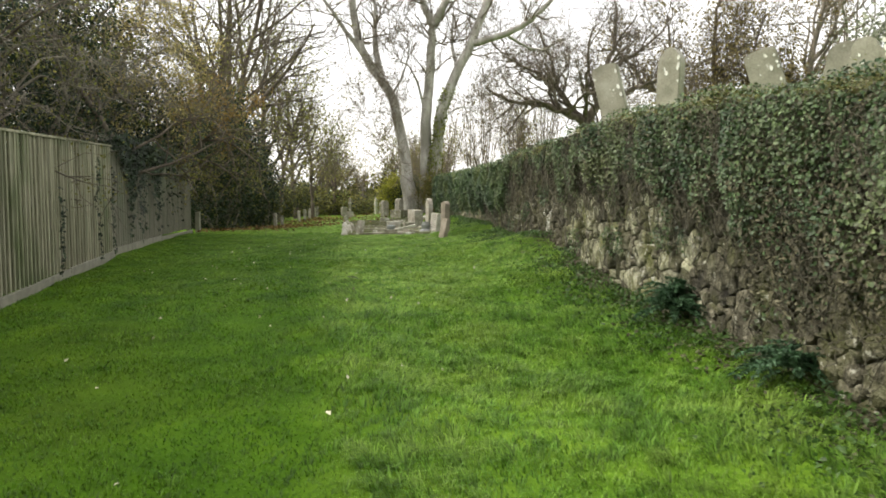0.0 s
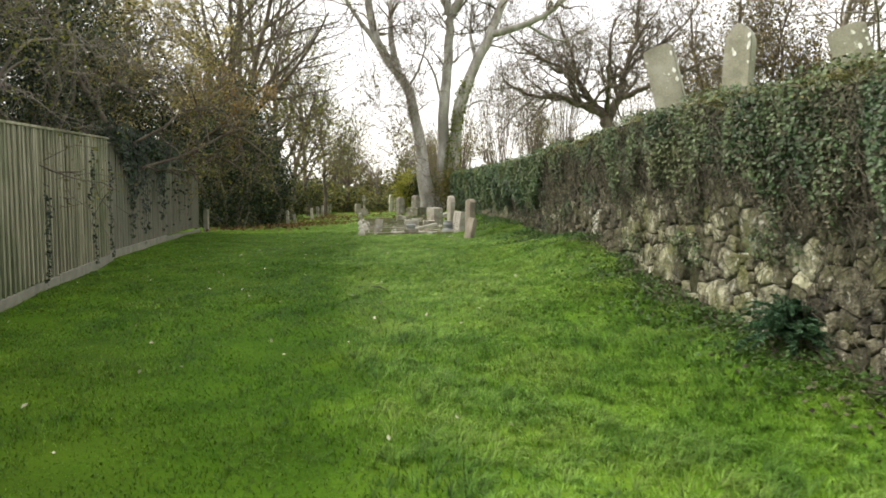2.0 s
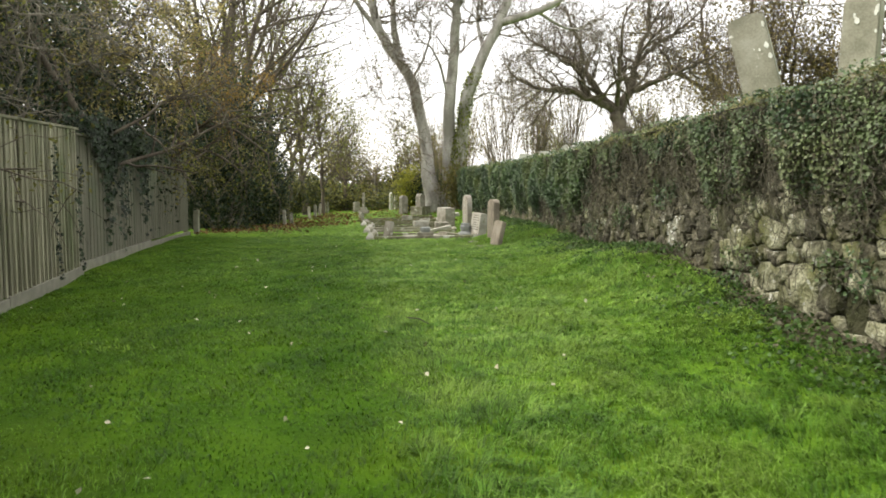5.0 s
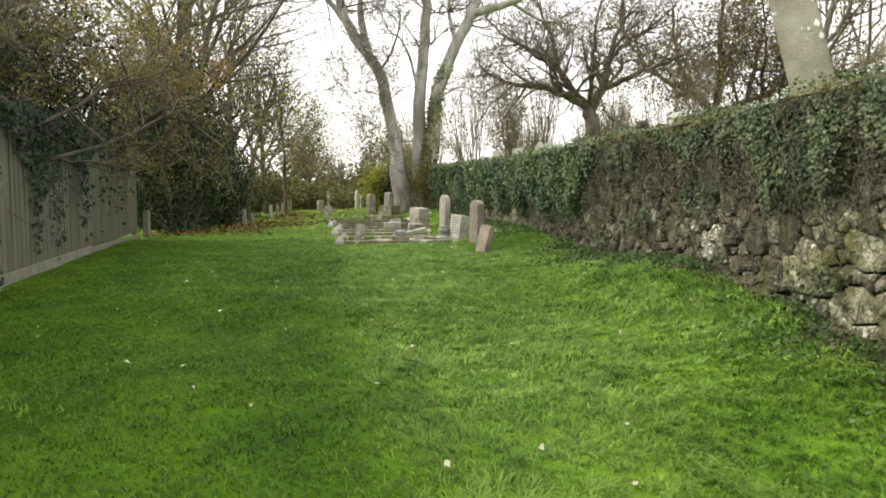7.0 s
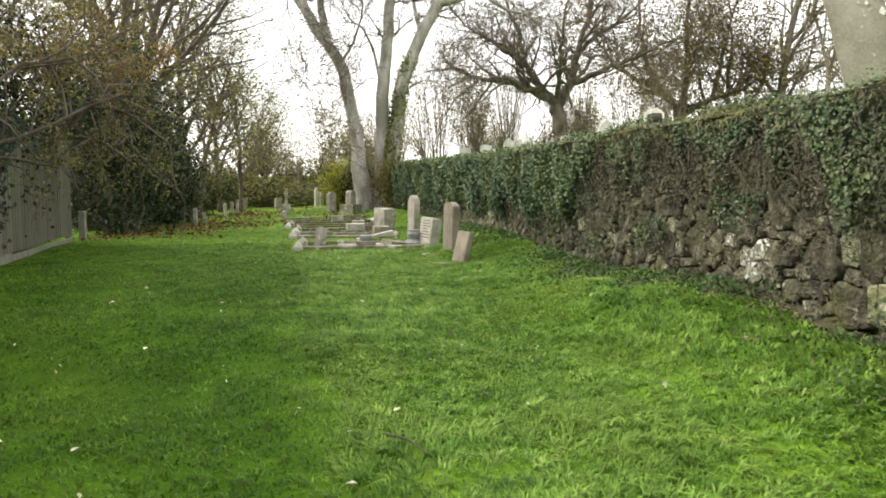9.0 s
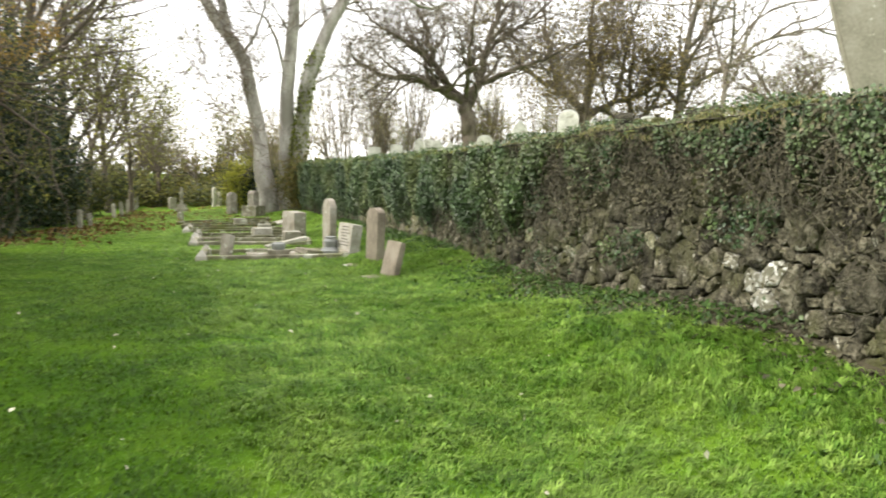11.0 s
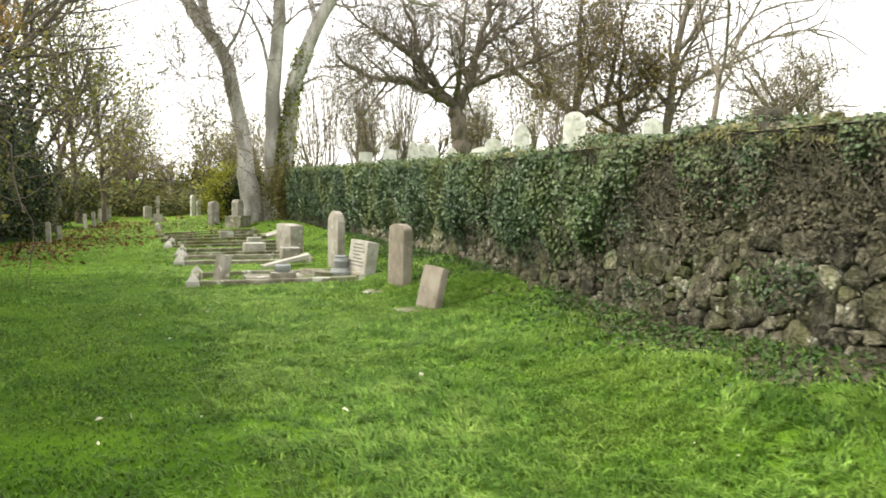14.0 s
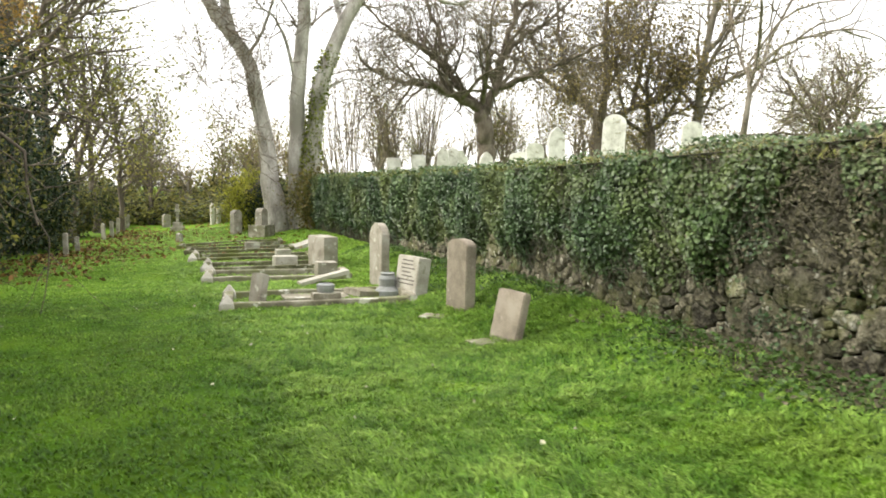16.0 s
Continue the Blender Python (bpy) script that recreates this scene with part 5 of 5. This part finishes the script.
for k, (x, y, s) in enumerate([(-9.0, 38.5, 1.6), (-9.2, 44, 1.7), (-9.5, 51, 2)]):
    bush("bramble_bush", (x, y, wz(x, y)), (s * 1.2, s * 1.4, s), 420, 10, 0.13, M_OLIVE, 350 + k, "mixed olive undergrowth at the lawn edge", extra=(M_EVERGREEN, 0.5, "dark green leaves"))

# far woods closing the view
FARW = [make_tree("thicket_tree", (-2.5, 70, gz(-2.5, 70)), 10, 0.16, THICKET, 400 + k, M_BARK, M_TWIG, "bare twiggy tree in the far wood edge", [("foliage", 500 + 900 * (k % 2), 0.16, (M_RUSSET, M_OLIVE)[k % 2], 0.5, "thin autumn leaves")]) for k in range(4)]
wr = random.Random(9)
for k in range(34):
    x = -34 + k * 2.7 + wr.uniform(-1, 1)
    y = wr.uniform(64, 92)
    z = uz(x, y) if x > 3 else gz(x, y)
    copy_thing(FARW[k % 4], pose(x, y, z - 0.1, 0, 0, wr.uniform(0, 360)) @ Matrix.Diagonal((1, 1, wr.uniform(0.75, 1.15), 1)))
for k in range(19):
    x = -30 + k * 1.75 + wr.uniform(-1, 1)
    y = wr.uniform(51.5, 57)
    if k == 0:
        FB = bush("far_bush", (x, y, gz(x, y)), (4, 3, 2.6), 220, 7, 0.27, M_OLIVE, 460, "dark scrub along the far edge of the lawn", extra=(M_EVERGREEN, 0.25, "dark green leaves"))
    else:
        copy_thing(FB, pose(x, y, gz(x, y), 0, 0, wr.uniform(0, 360)) @ Matrix.Diagonal((1, 1, wr.uniform(0.35, 0.6), 1)))
for k in range(17):
    x = -27 + k * 1.9 + wr.uniform(-0.8, 0.8)
    y = wr.uniform(61, 68)
    copy_thing(FB, pose(x, y, gz(x, y) - 0.1, 0, 0, wr.uniform(0, 360)) @ Matrix.Diagonal((0.9, 0.9, wr.uniform(0.7, 0.95), 1)))
COPPICE = dict(levels=2, segs=[3, 7, 5], gnarl=0.05, up=[0.1, 0.12, 0.12], taper=0.45, thick=0, kids=[11, 6], angle=(5, 22), ratio=(0.2, 0.4), first=(6, 11), rmin=0.01, bole=0.1)
COPPICE["from"] = [0.05, 0.25]
STEMS_UP = [make_tree("coppice", (3 + 2 * k, 55, uz(3 + 2 * k, 55)), 6.5, 0.05, COPPICE, 430 + k, M_TWIG, M_TWIG, "clump of thin upright bare stems behind the wall", [("foliage", 260, 0.13, M_RUSSET, 0.3, "a few russet leaves")], category="shrub") for k in range(3)]
for k in range(13):
    x = -1.5 + k * 1.6 + wr.uniform(-0.5, 0.5)
    y = wr.uniform(52, 60)
    z = uz(x, y) if x > 3 else gz(x, y) + (uz(3, y) - gz(3, y)) * max(0.0, min(1.0, x / 3))
    copy_thing(STEMS_UP[k % 3], pose(x, y, z - 0.1, 0, 0, wr.uniform(0, 360)) @ Matrix.Diagonal((1, 1, wr.uniform(0.65, 1.05), 1)))
for k in range(9):
    x = 6 + k * 4.2 + wr.uniform(-0.6, 0.6)
    y = wr.uniform(66, 84) - 0.35 * x
    copy_thing(FB, pose(x, y, uz(x, y) - 0.3, 0, 0, wr.uniform(0, 360)) @ Matrix.Diagonal((0.9, 0.9, wr.uniform(0.2, 0.38), 1)))
for k in range(6):
    x = -9.5 + k * 1.6 + wr.uniform(-0.4, 0.4)
    y = wr.uniform(59, 66)
    copy_thing(FARW[k % 4], pose(x, y, gz(x, y) - 0.1, 0, 0, wr.uniform(0, 360)) @ Matrix.Diagonal((0.75, 0.75, wr.uniform(0.6, 0.95), 1)))
for k in range(6):
    x = 5.0 + k * 2.0
    y = wr.uniform(55, 62)
    copy_thing(FARW[k % 4], pose(x, y, uz(x, y) - 0.2, 0, 0, wr.uniform(0, 360)) @ Matrix.Diagonal((0.7, 0.7, wr.uniform(0.5, 0.8), 1)))


# ---- grass ----
def grass(name, n, y0, y1, x0, hmean, width, rng, label, per=0, flat=0.0, material=None):
    """Blades over the lawn; with per, in tufts of that many that fan outwards."""
    y = rng.uniform(y0, y1, n)
    x = x0 + (wall_x(y) - 0.02 - x0) * (rng.uniform(0, 1, n) ** (0.7 if per else 1))
    a = rng.uniform(0, 6.283, n)
    if per:
        wind = 2.2 * np.sin(x * 0.9 + 0.4 * y) + 2.0 * np.sin(y * 0.7 - 0.5 * x) + rng.normal(size=n) * 0.7
        x, y, wind = np.repeat(x, per), np.repeat(y, per), np.repeat(wind, per)
        n = len(x)
        a = wind + rng.normal(size=n) * 0.6
        q = np.abs(rng.normal(size=n)) * 0.05
        x, y = np.minimum(x + q * np.cos(a), wall_x(y) - 0.02), y + q * np.sin(a)
    fx = np.interp(y, [-5.5, 15.25, 25.4, 60], [-2.6, -6.3, -8.0, -8.0])
    bare = 0.16 + 0.1 * np.sin(y * 1.9) + 0.07 * np.sin(y * 5.3 + 1) + 0.42 * np.exp(-((y - 15.2) / 1.9) ** 2) + 0.2 * np.exp(-((y - 9.6) / 1.0) ** 2)
    ok = (x > fx + 0.05) & ((wall_x(y) - x > bare) | (rng.uniform(size=n) < 0.12))
    x, y, a = x[ok], y[ok], a[ok]
    n = len(x)
    tuft = 0.5 + 0.5 * np.sin(x * 2.1 + 3 * np.sin(y * 0.9)) * np.sin(y * 2.7 + 2 * np.sin(x * 1.3))
    h = hmean * rng.uniform(0.5, 1.3, n) * (0.6 + 0.7 * tuft) * (1 + 0.3 * smooth(1 - (wall_x(y) - x) / 1.2))
    close = x < MOW_START - MOW_SLOPE * y + 0.06 * np.sin(y * 2.3) + rng.normal(size=n) * 0.05
    h = h * np.where(close, 0.62, 1.0)
    if per:
        thin = ~close | (rng.uniform(size=n) < 0.25)
        x, y, a, h = x[thin], y[thin], a[thin], h[thin]
        n = len(x)
    lean = rng.uniform(0.3, 1.25, n) + (0.4 if per else flat)
    d = np.stack([np.cos(a), np.sin(a), np.zeros(n)], -1)
    s = np.stack([-np.sin(a), np.cos(a), np.zeros(n)], -1)
    b = np.stack([x, y, lawn_z(x, y) - 0.005], -1)
    w = (width * rng.uniform(0.6, 1.3, n))[:, None]
    up = np.array([0, 0, 1.0])
    m = b + d * (h * lean * 0.35)[:, None] + up * (h * 0.6)[:, None]
    t = b + d * (h * lean)[:, None] + up * (h * (1.05 - 0.38 * lean))[:, None]
    v = np.stack([b - s * w, b + s * w, m + s * w * 0.8, m - s * w * 0.8, t], 1).reshape(-1, 3)
    i = np.arange(n)[:, None] * 5
    f = np.concatenate([i + np.array([0, 1, 2]), i + np.array([0, 2, 3]), i + np.array([3, 2, 4])])
    return tagged(new(name, np_mesh(name, v, f, material or M_GRASS)), label, "grass", kind="stuff")


grng = np.random.default_rng(77)
grass("grass", 95000, 2.5, 8, -5.6, 0.052, 0.0034, grng, "short damp green lawn grass with lighter tufts")
grass("grass", 95000, 8, 14, -6.8, 0.054, 0.0042, grng, "short damp green lawn grass with lighter tufts", flat=0.45)
grass("grass", 130000, 14, 24, -8, 0.055, 0.0055, grng, "short damp green lawn grass with lighter tufts", flat=0.9)
grass("grass_tufts", 6500, 2.8, 20, -4.0, 0.08, 0.0036, grng, "longer lighter grass tufts in the damp lawn", per=20)
# brightness of the farther lawn comes from this lightened blade colour
grass("grass_tufts", 10000, 10, 30, -6.5, 0.07, 0.006, grng, "longer grass lying over in the lawn, with brightness put into its colour", per=20, material=M_GRASS_BRIGHTENED)
grass("grass", 60000, 24, 48, -8.2, 0.06, 0.009, grng, "short damp green lawn grass on the far side, with brightness put into its colour", flat=0.9, material=M_GRASS_BRIGHTENED)

grass("grass", 22000, -6, 2.5, -4.5, 0.065, 0.004, grng, "short damp green lawn grass near the start")

# weeds along the wall foot, fallen leaves
n = 17000
y = grng.uniform(3, 30, n)
d = grng.beta(1, 2.6, n) * 1.3
keep = (np.sin(y * 1.9) + np.sin(y * 0.83 + 1)) > -0.6 - 0.9 * (d < 0.25)
y, d = y[keep], d[keep]
x = wall_x(y) - 0.02 - d
p = np.stack([x, y, lawn_z(x, y) + grng.uniform(0.01, 0.1, len(y)) * (1.1 - d / 1.4)], -1)
tagged(new("weeds", leaf_cloud("weeds", p, 0.042, M_WEED, grng, 0.7, None, 0.2, 0.7)), "low green nettles and weeds along the wall foot", "weeds", kind="stuff")
n = 150
x, y = grng.uniform(-5.5, 0.5, n), grng.uniform(3, 24, n)
p = np.stack([x, y, lawn_z(x, y) + 0.045], -1)
tagged(new("fallen_leaves", leaf_cloud("fallen_leaves", p, 0.042, M_PALE, grng, 0.5, None, 0, 0.7)), "scattered pale fallen leaves on the lawn", "leaves", kind="stuff")
n = 1700
y = grng.uniform(25, 48, n)
x = -7.9 + grng.beta(1, 2.2, n) * 3.4
p = np.stack([x, y, lawn_z(x, y) + 0.05 + grng.uniform(0, 0.02, n)], -1)
tagged(new("leaf_litter", leaf_cloud("leaf_litter", p, 0.1, M_LITTER, grng, 0.5, None, 0, 0.7)), "orange-brown leaf litter under the lawn-edge trees", "leaves", kind="stuff")
n = 4200
y, d = grng.uniform(3, 26, n), grng.beta(1, 2.8, n) * 0.8
x = wall_x(y) - 0.03 - d
p = np.stack([x, y, lawn_z(x, y) + 0.03], -1)
tagged(new("leaf_litter", leaf_cloud("leaf_litter", p, 0.05, M_DEADIVY, grng, 0.5, None, 0, 0.7)), "brown dead leaves lying along the wall foot", "leaves", kind="stuff")
stick = Tubes()
stick.add([(-1.32, 10.98, gz(-1.32, 10.98) + 0.05), (-1.2, 10.85, gz(-1.2, 10.85) + 0.065), (-1.1, 10.66, gz(-1.1, 10.66) + 0.05)], [0.007, 0.006, 0.003], 5)
tagged(new("fallen_twig", stick.mesh("fallen_twig", M_VINE)), "thin pale fallen twig lying on the lawn", "twig")

n = 1300
fy = 30 + 38 * grng.beta(1.3, 1.6, n)
fx2 = grng.uniform(-7.4, -0.6, n) - 0.02 * (fy - 33)
p = np.stack([fx2, fy, lawn_z(fx2, fy) + 0.045], -1)
tagged(new("leaf_litter", leaf_cloud("leaf_litter", p, 0.11, M_LITTER, grng, 0.5, np.tile(np.array([0, 0, 1.0]), (n, 1)), 0.3, 0.7)), "brown autumn leaves strewn over the far lawn", "leaves", kind="stuff")

# ---- stones of the wall ----
srng = random.Random(21)
rest_v, rest_f, rest_n, singles = [], [], 0, 0
spots, cells = [], {}
LICHENED = [(13.02, 0.36, 0.2, 0.17), (13.25, 0.3, 0.16, 0.16), (13.12, 0.14, 0.22, 0.15), (13.5, 0.42, 0.15, 0.12), (8.35, 0.81, 0.55, 0.42), (10.17, 0.27, 0.38, 0.4), (10.8, 0.25, 0.5, 0.29),
            (8.91, 0.18, 0.52, 0.33), (10.76, 0.62, 0.5, 0.29), (8.0, 0.28, 0.3, 0.3), (8.36, 0.2, 0.34, 0.2), (8.95, 0.88, 0.24, 0.18), (11.11, 0.85, 0.4, 0.16), (11.44, 0.8, 0.26, 0.18),
            (20.5, 0.5, 0.13, 0.28), (14.6, 0.55, 0.18, 0.14), (16.2, 0.4, 0.16, 0.12), (11.6, 0.28, 0.36, 0.3), (11.95, 0.6, 0.22, 0.2), (9.6, 0.66, 0.2, 0.2), (17.4, 0.5, 0.18, 0.2), (7.4, 0.7, 0.3, 0.3)]
HOLE = (9.51, 0.23, 0.34, 0.32)   # fallen-out stone
cells[(int(HOLE[0] / 0.5), int(HOLE[1] / 0.5))] = [HOLE]
for s in LICHENED:
    spots.append(s)
    cells.setdefault((int(s[0] / 0.5), int(s[1] / 0.5)), []).append(s)
for size, tries in ((0.38, 70), (0.28, 420), (0.22, 2600), (0.15, 9000), (0.1, 22000)):
    for k in range(tries):
        w, h = size * srng.uniform(0.85, 1.4), size * srng.uniform(0.62, 1.0)
        if srng.random() < 0.12:
            w, h = h, w
        yy, hh = srng.uniform(2.5, 28), srng.uniform(0.0, 1.6)
        if hh > float(stone_band(yy)) + 0.25:
            continue
        cy, ch = int(yy / 0.5), int(hh / 0.5)
        near = [s for a in (-1, 0, 1) for b in (-1, 0, 1) for s in cells.get((cy + a, ch + b), ())]
        if any(abs(s[0] - yy) < (s[2] + w) * 0.43 and abs(s[1] - hh) < (s[3] + h) * 0.43 for s in near):
            continue
        spots.append((yy, hh, w, h))
        cells.setdefault((cy, ch), []).append(spots[-1])
spots.sort(key=lambda s: (s not in LICHENED, abs(s[0] - 12.5) > 7, -s[2] * s[3]))


def cut(poly, nx, ny, c):
    """The part of a flat polygon on the near side of a line."""
    out = []
    for (ax, ay), (bx, by) in zip(poly, poly[1:] + poly[:1]):
        da, db = ax * nx + ay * ny - c, bx * nx + by * ny - c
        if da <= 0:
            out.append((ax, ay))
        if da * db < 0:
            f = da / (da - db)
            out.append((ax + (bx - ax) * f, ay + (by - ay) * f))
    return out


def stone_shape(spot, near):
    """Outline of one stone, fitted between its neighbours with a narrow joint."""
    yy, hh, w, h = spot
    a, b = w * 0.95, h * 0.95
    poly = [(-a, -b * 0.85), (-a * 0.88, -b), (a * 0.92, -b), (a, -b * 0.85), (a, b * 0.8), (a * 0.85, b), (-a * 0.9, b), (-a, b * 0.86)]
    poly = [(u + srng.uniform(-0.06, 0.06) * w, v + srng.uniform(-0.06, 0.06) * h) for u, v in poly]
    for q in near:
        dx, dy = q[0] - yy, q[1] - hh
        d = math.hypot(dx, dy)
        if d < 1e-6 or d > 0.9:
            continue
        nx, ny = dx / d, dy / d
        ri, rj = math.hypot(w * nx, h * ny), math.hypot(q[2] * nx, q[3] * ny)
        poly = cut(poly, nx, ny, d * ri / (ri + rj) - 0.008)
        if len(poly) < 3:
            return None
    soft = []
    for (ax, ay), (bx, by) in zip(poly, poly[1:] + poly[:1]):
        if math.hypot(bx - ax, by - ay) > 0.012:
            soft += [(ax + (bx - ax) * 0.08, ay + (by - ay) * 0.08), (ax + (bx - ax) * 0.92, ay + (by - ay) * 0.92)]
    return soft if len(soft) > 5 else None


def stone_verts(spot, shape):
    """Points and faces of a stone: a rough face standing out of the wall, rounded at its edges."""
    yy, hh, w, h = spot
    n = len(shape)
    proud = srng.uniform(0.012, 0.05)
    ty, tz = srng.uniform(-0.16, 0.16), srng.uniform(-0.16, 0.2)
    vs = []
    for scale, out in ((1.0, -0.09), (0.99, proud * 0.5), (0.94, proud * 0.92), (0.6, proud)):
        for u, v in shape:
            u, v = u * scale, v * scale
            y, up = yy + u, hh + v
            e = out + (ty * u + tz * v) * (0.8 if out > 0 else 0)
            if out > 0:
                e += 0.03 * noise.noise(Vector((y * 8, up * 8, 3.1))) + 0.014 * noise.noise(Vector((y * 25, up * 25, 7.7)))
            p = wall_point(np.float64(y), np.float64(up))
            vs.append((float(p[0]) - e, float(p[1]), float(p[2])))
    p = wall_point(np.float64(yy), np.float64(hh))
    vs.append((float(p[0]) - proud - srng.uniform(0, 0.012), float(p[1]), float(p[2])))
    fs = []
    for r in range(3):
        for k in range(n):
            a, b = r * n + k, r * n + (k + 1) % n
            fs += [(a, a + n, b + n), (a, b + n, b)]
    fs += [(3 * n + k, 4 * n, 3 * n + (k + 1) % n) for k in range(n)]
    return np.array(vs), np.array(fs)


WHITE, PALE = set(LICHENED[:4]), set(LICHENED[4:])
for spot in spots:
    cy, ch = int(spot[0] / 0.5), int(spot[1] / 0.5)
    near = [q for a in (-2, -1, 0, 1, 2) for b in (-2, -1, 0, 1, 2) for q in cells.get((cy + a, ch + b), ()) if q is not spot]
    shape = stone_shape(spot, near)
    if shape is None:
        continue
    v, f = stone_verts(spot, shape)
    pale = spot in PALE or (7.2 < spot[0] < 11.8 and spot[2] > 0.13 and srng.random() < 0.55)
    if (5.5 < spot[0] < 19.5 and singles < 300) or spot in WHITE or spot in PALE:
        c = v.mean(0)
        ob = new("stone", np_mesh("stone", v - c, f, M_STONE_WHITE if spot in WHITE else M_STONE_PALE if pale else M_STONE))
        ob.parent = wall_core
        ob.location = c
        singles += 1
    else:
        rest_v.append(v)
        rest_f.append(f + rest_n)
        rest_n += len(v)
rest_v, rest_f = np.concatenate(rest_v), np.concatenate(rest_f)
rest = new("stones", np_mesh("stones", rest_v, rest_f, M_STONE))
rest.parent = wall_core
tagged(rest, "further rubble stones of the wall", kind="stuff")

# ---- groups of repeats ----
GROUPS = {"marker_post": "marker posts along the tree edge", "kerbed_grave": "kerbed graves in a row", "thicket_tree": "trees of the far wood edge", "far_bush": "scrub of the far wood edge",
          "coppice": "coppiced stems behind the wall", "hazel_tree": "trees overhanging the fence", "laurel_bush": "evergreens behind the fence", "holly_bush": "evergreens behind the fence", "sycamore_tree": "slender trees at the lawn edge",
          "oak_tree": "oaks in the raised churchyard", "stone_block": "stone blocks on the graves", "broken_slab": "broken slabs among the graves", "bramble_bush": "undergrowth at the lawn edge"}
for ob in list(scene.objects):
    if ob.parent is None:
        kind_name = ob.name.split(".")[0]
        if kind_name in GROUPS:
            tagged(ob, group=GROUPS[kind_name])
        elif kind_name == "headstone":
            tagged(ob, group="gravestones in the raised churchyard" if ob.matrix_world.translation.z > 1.5 else "gravestones on the lower lawn")
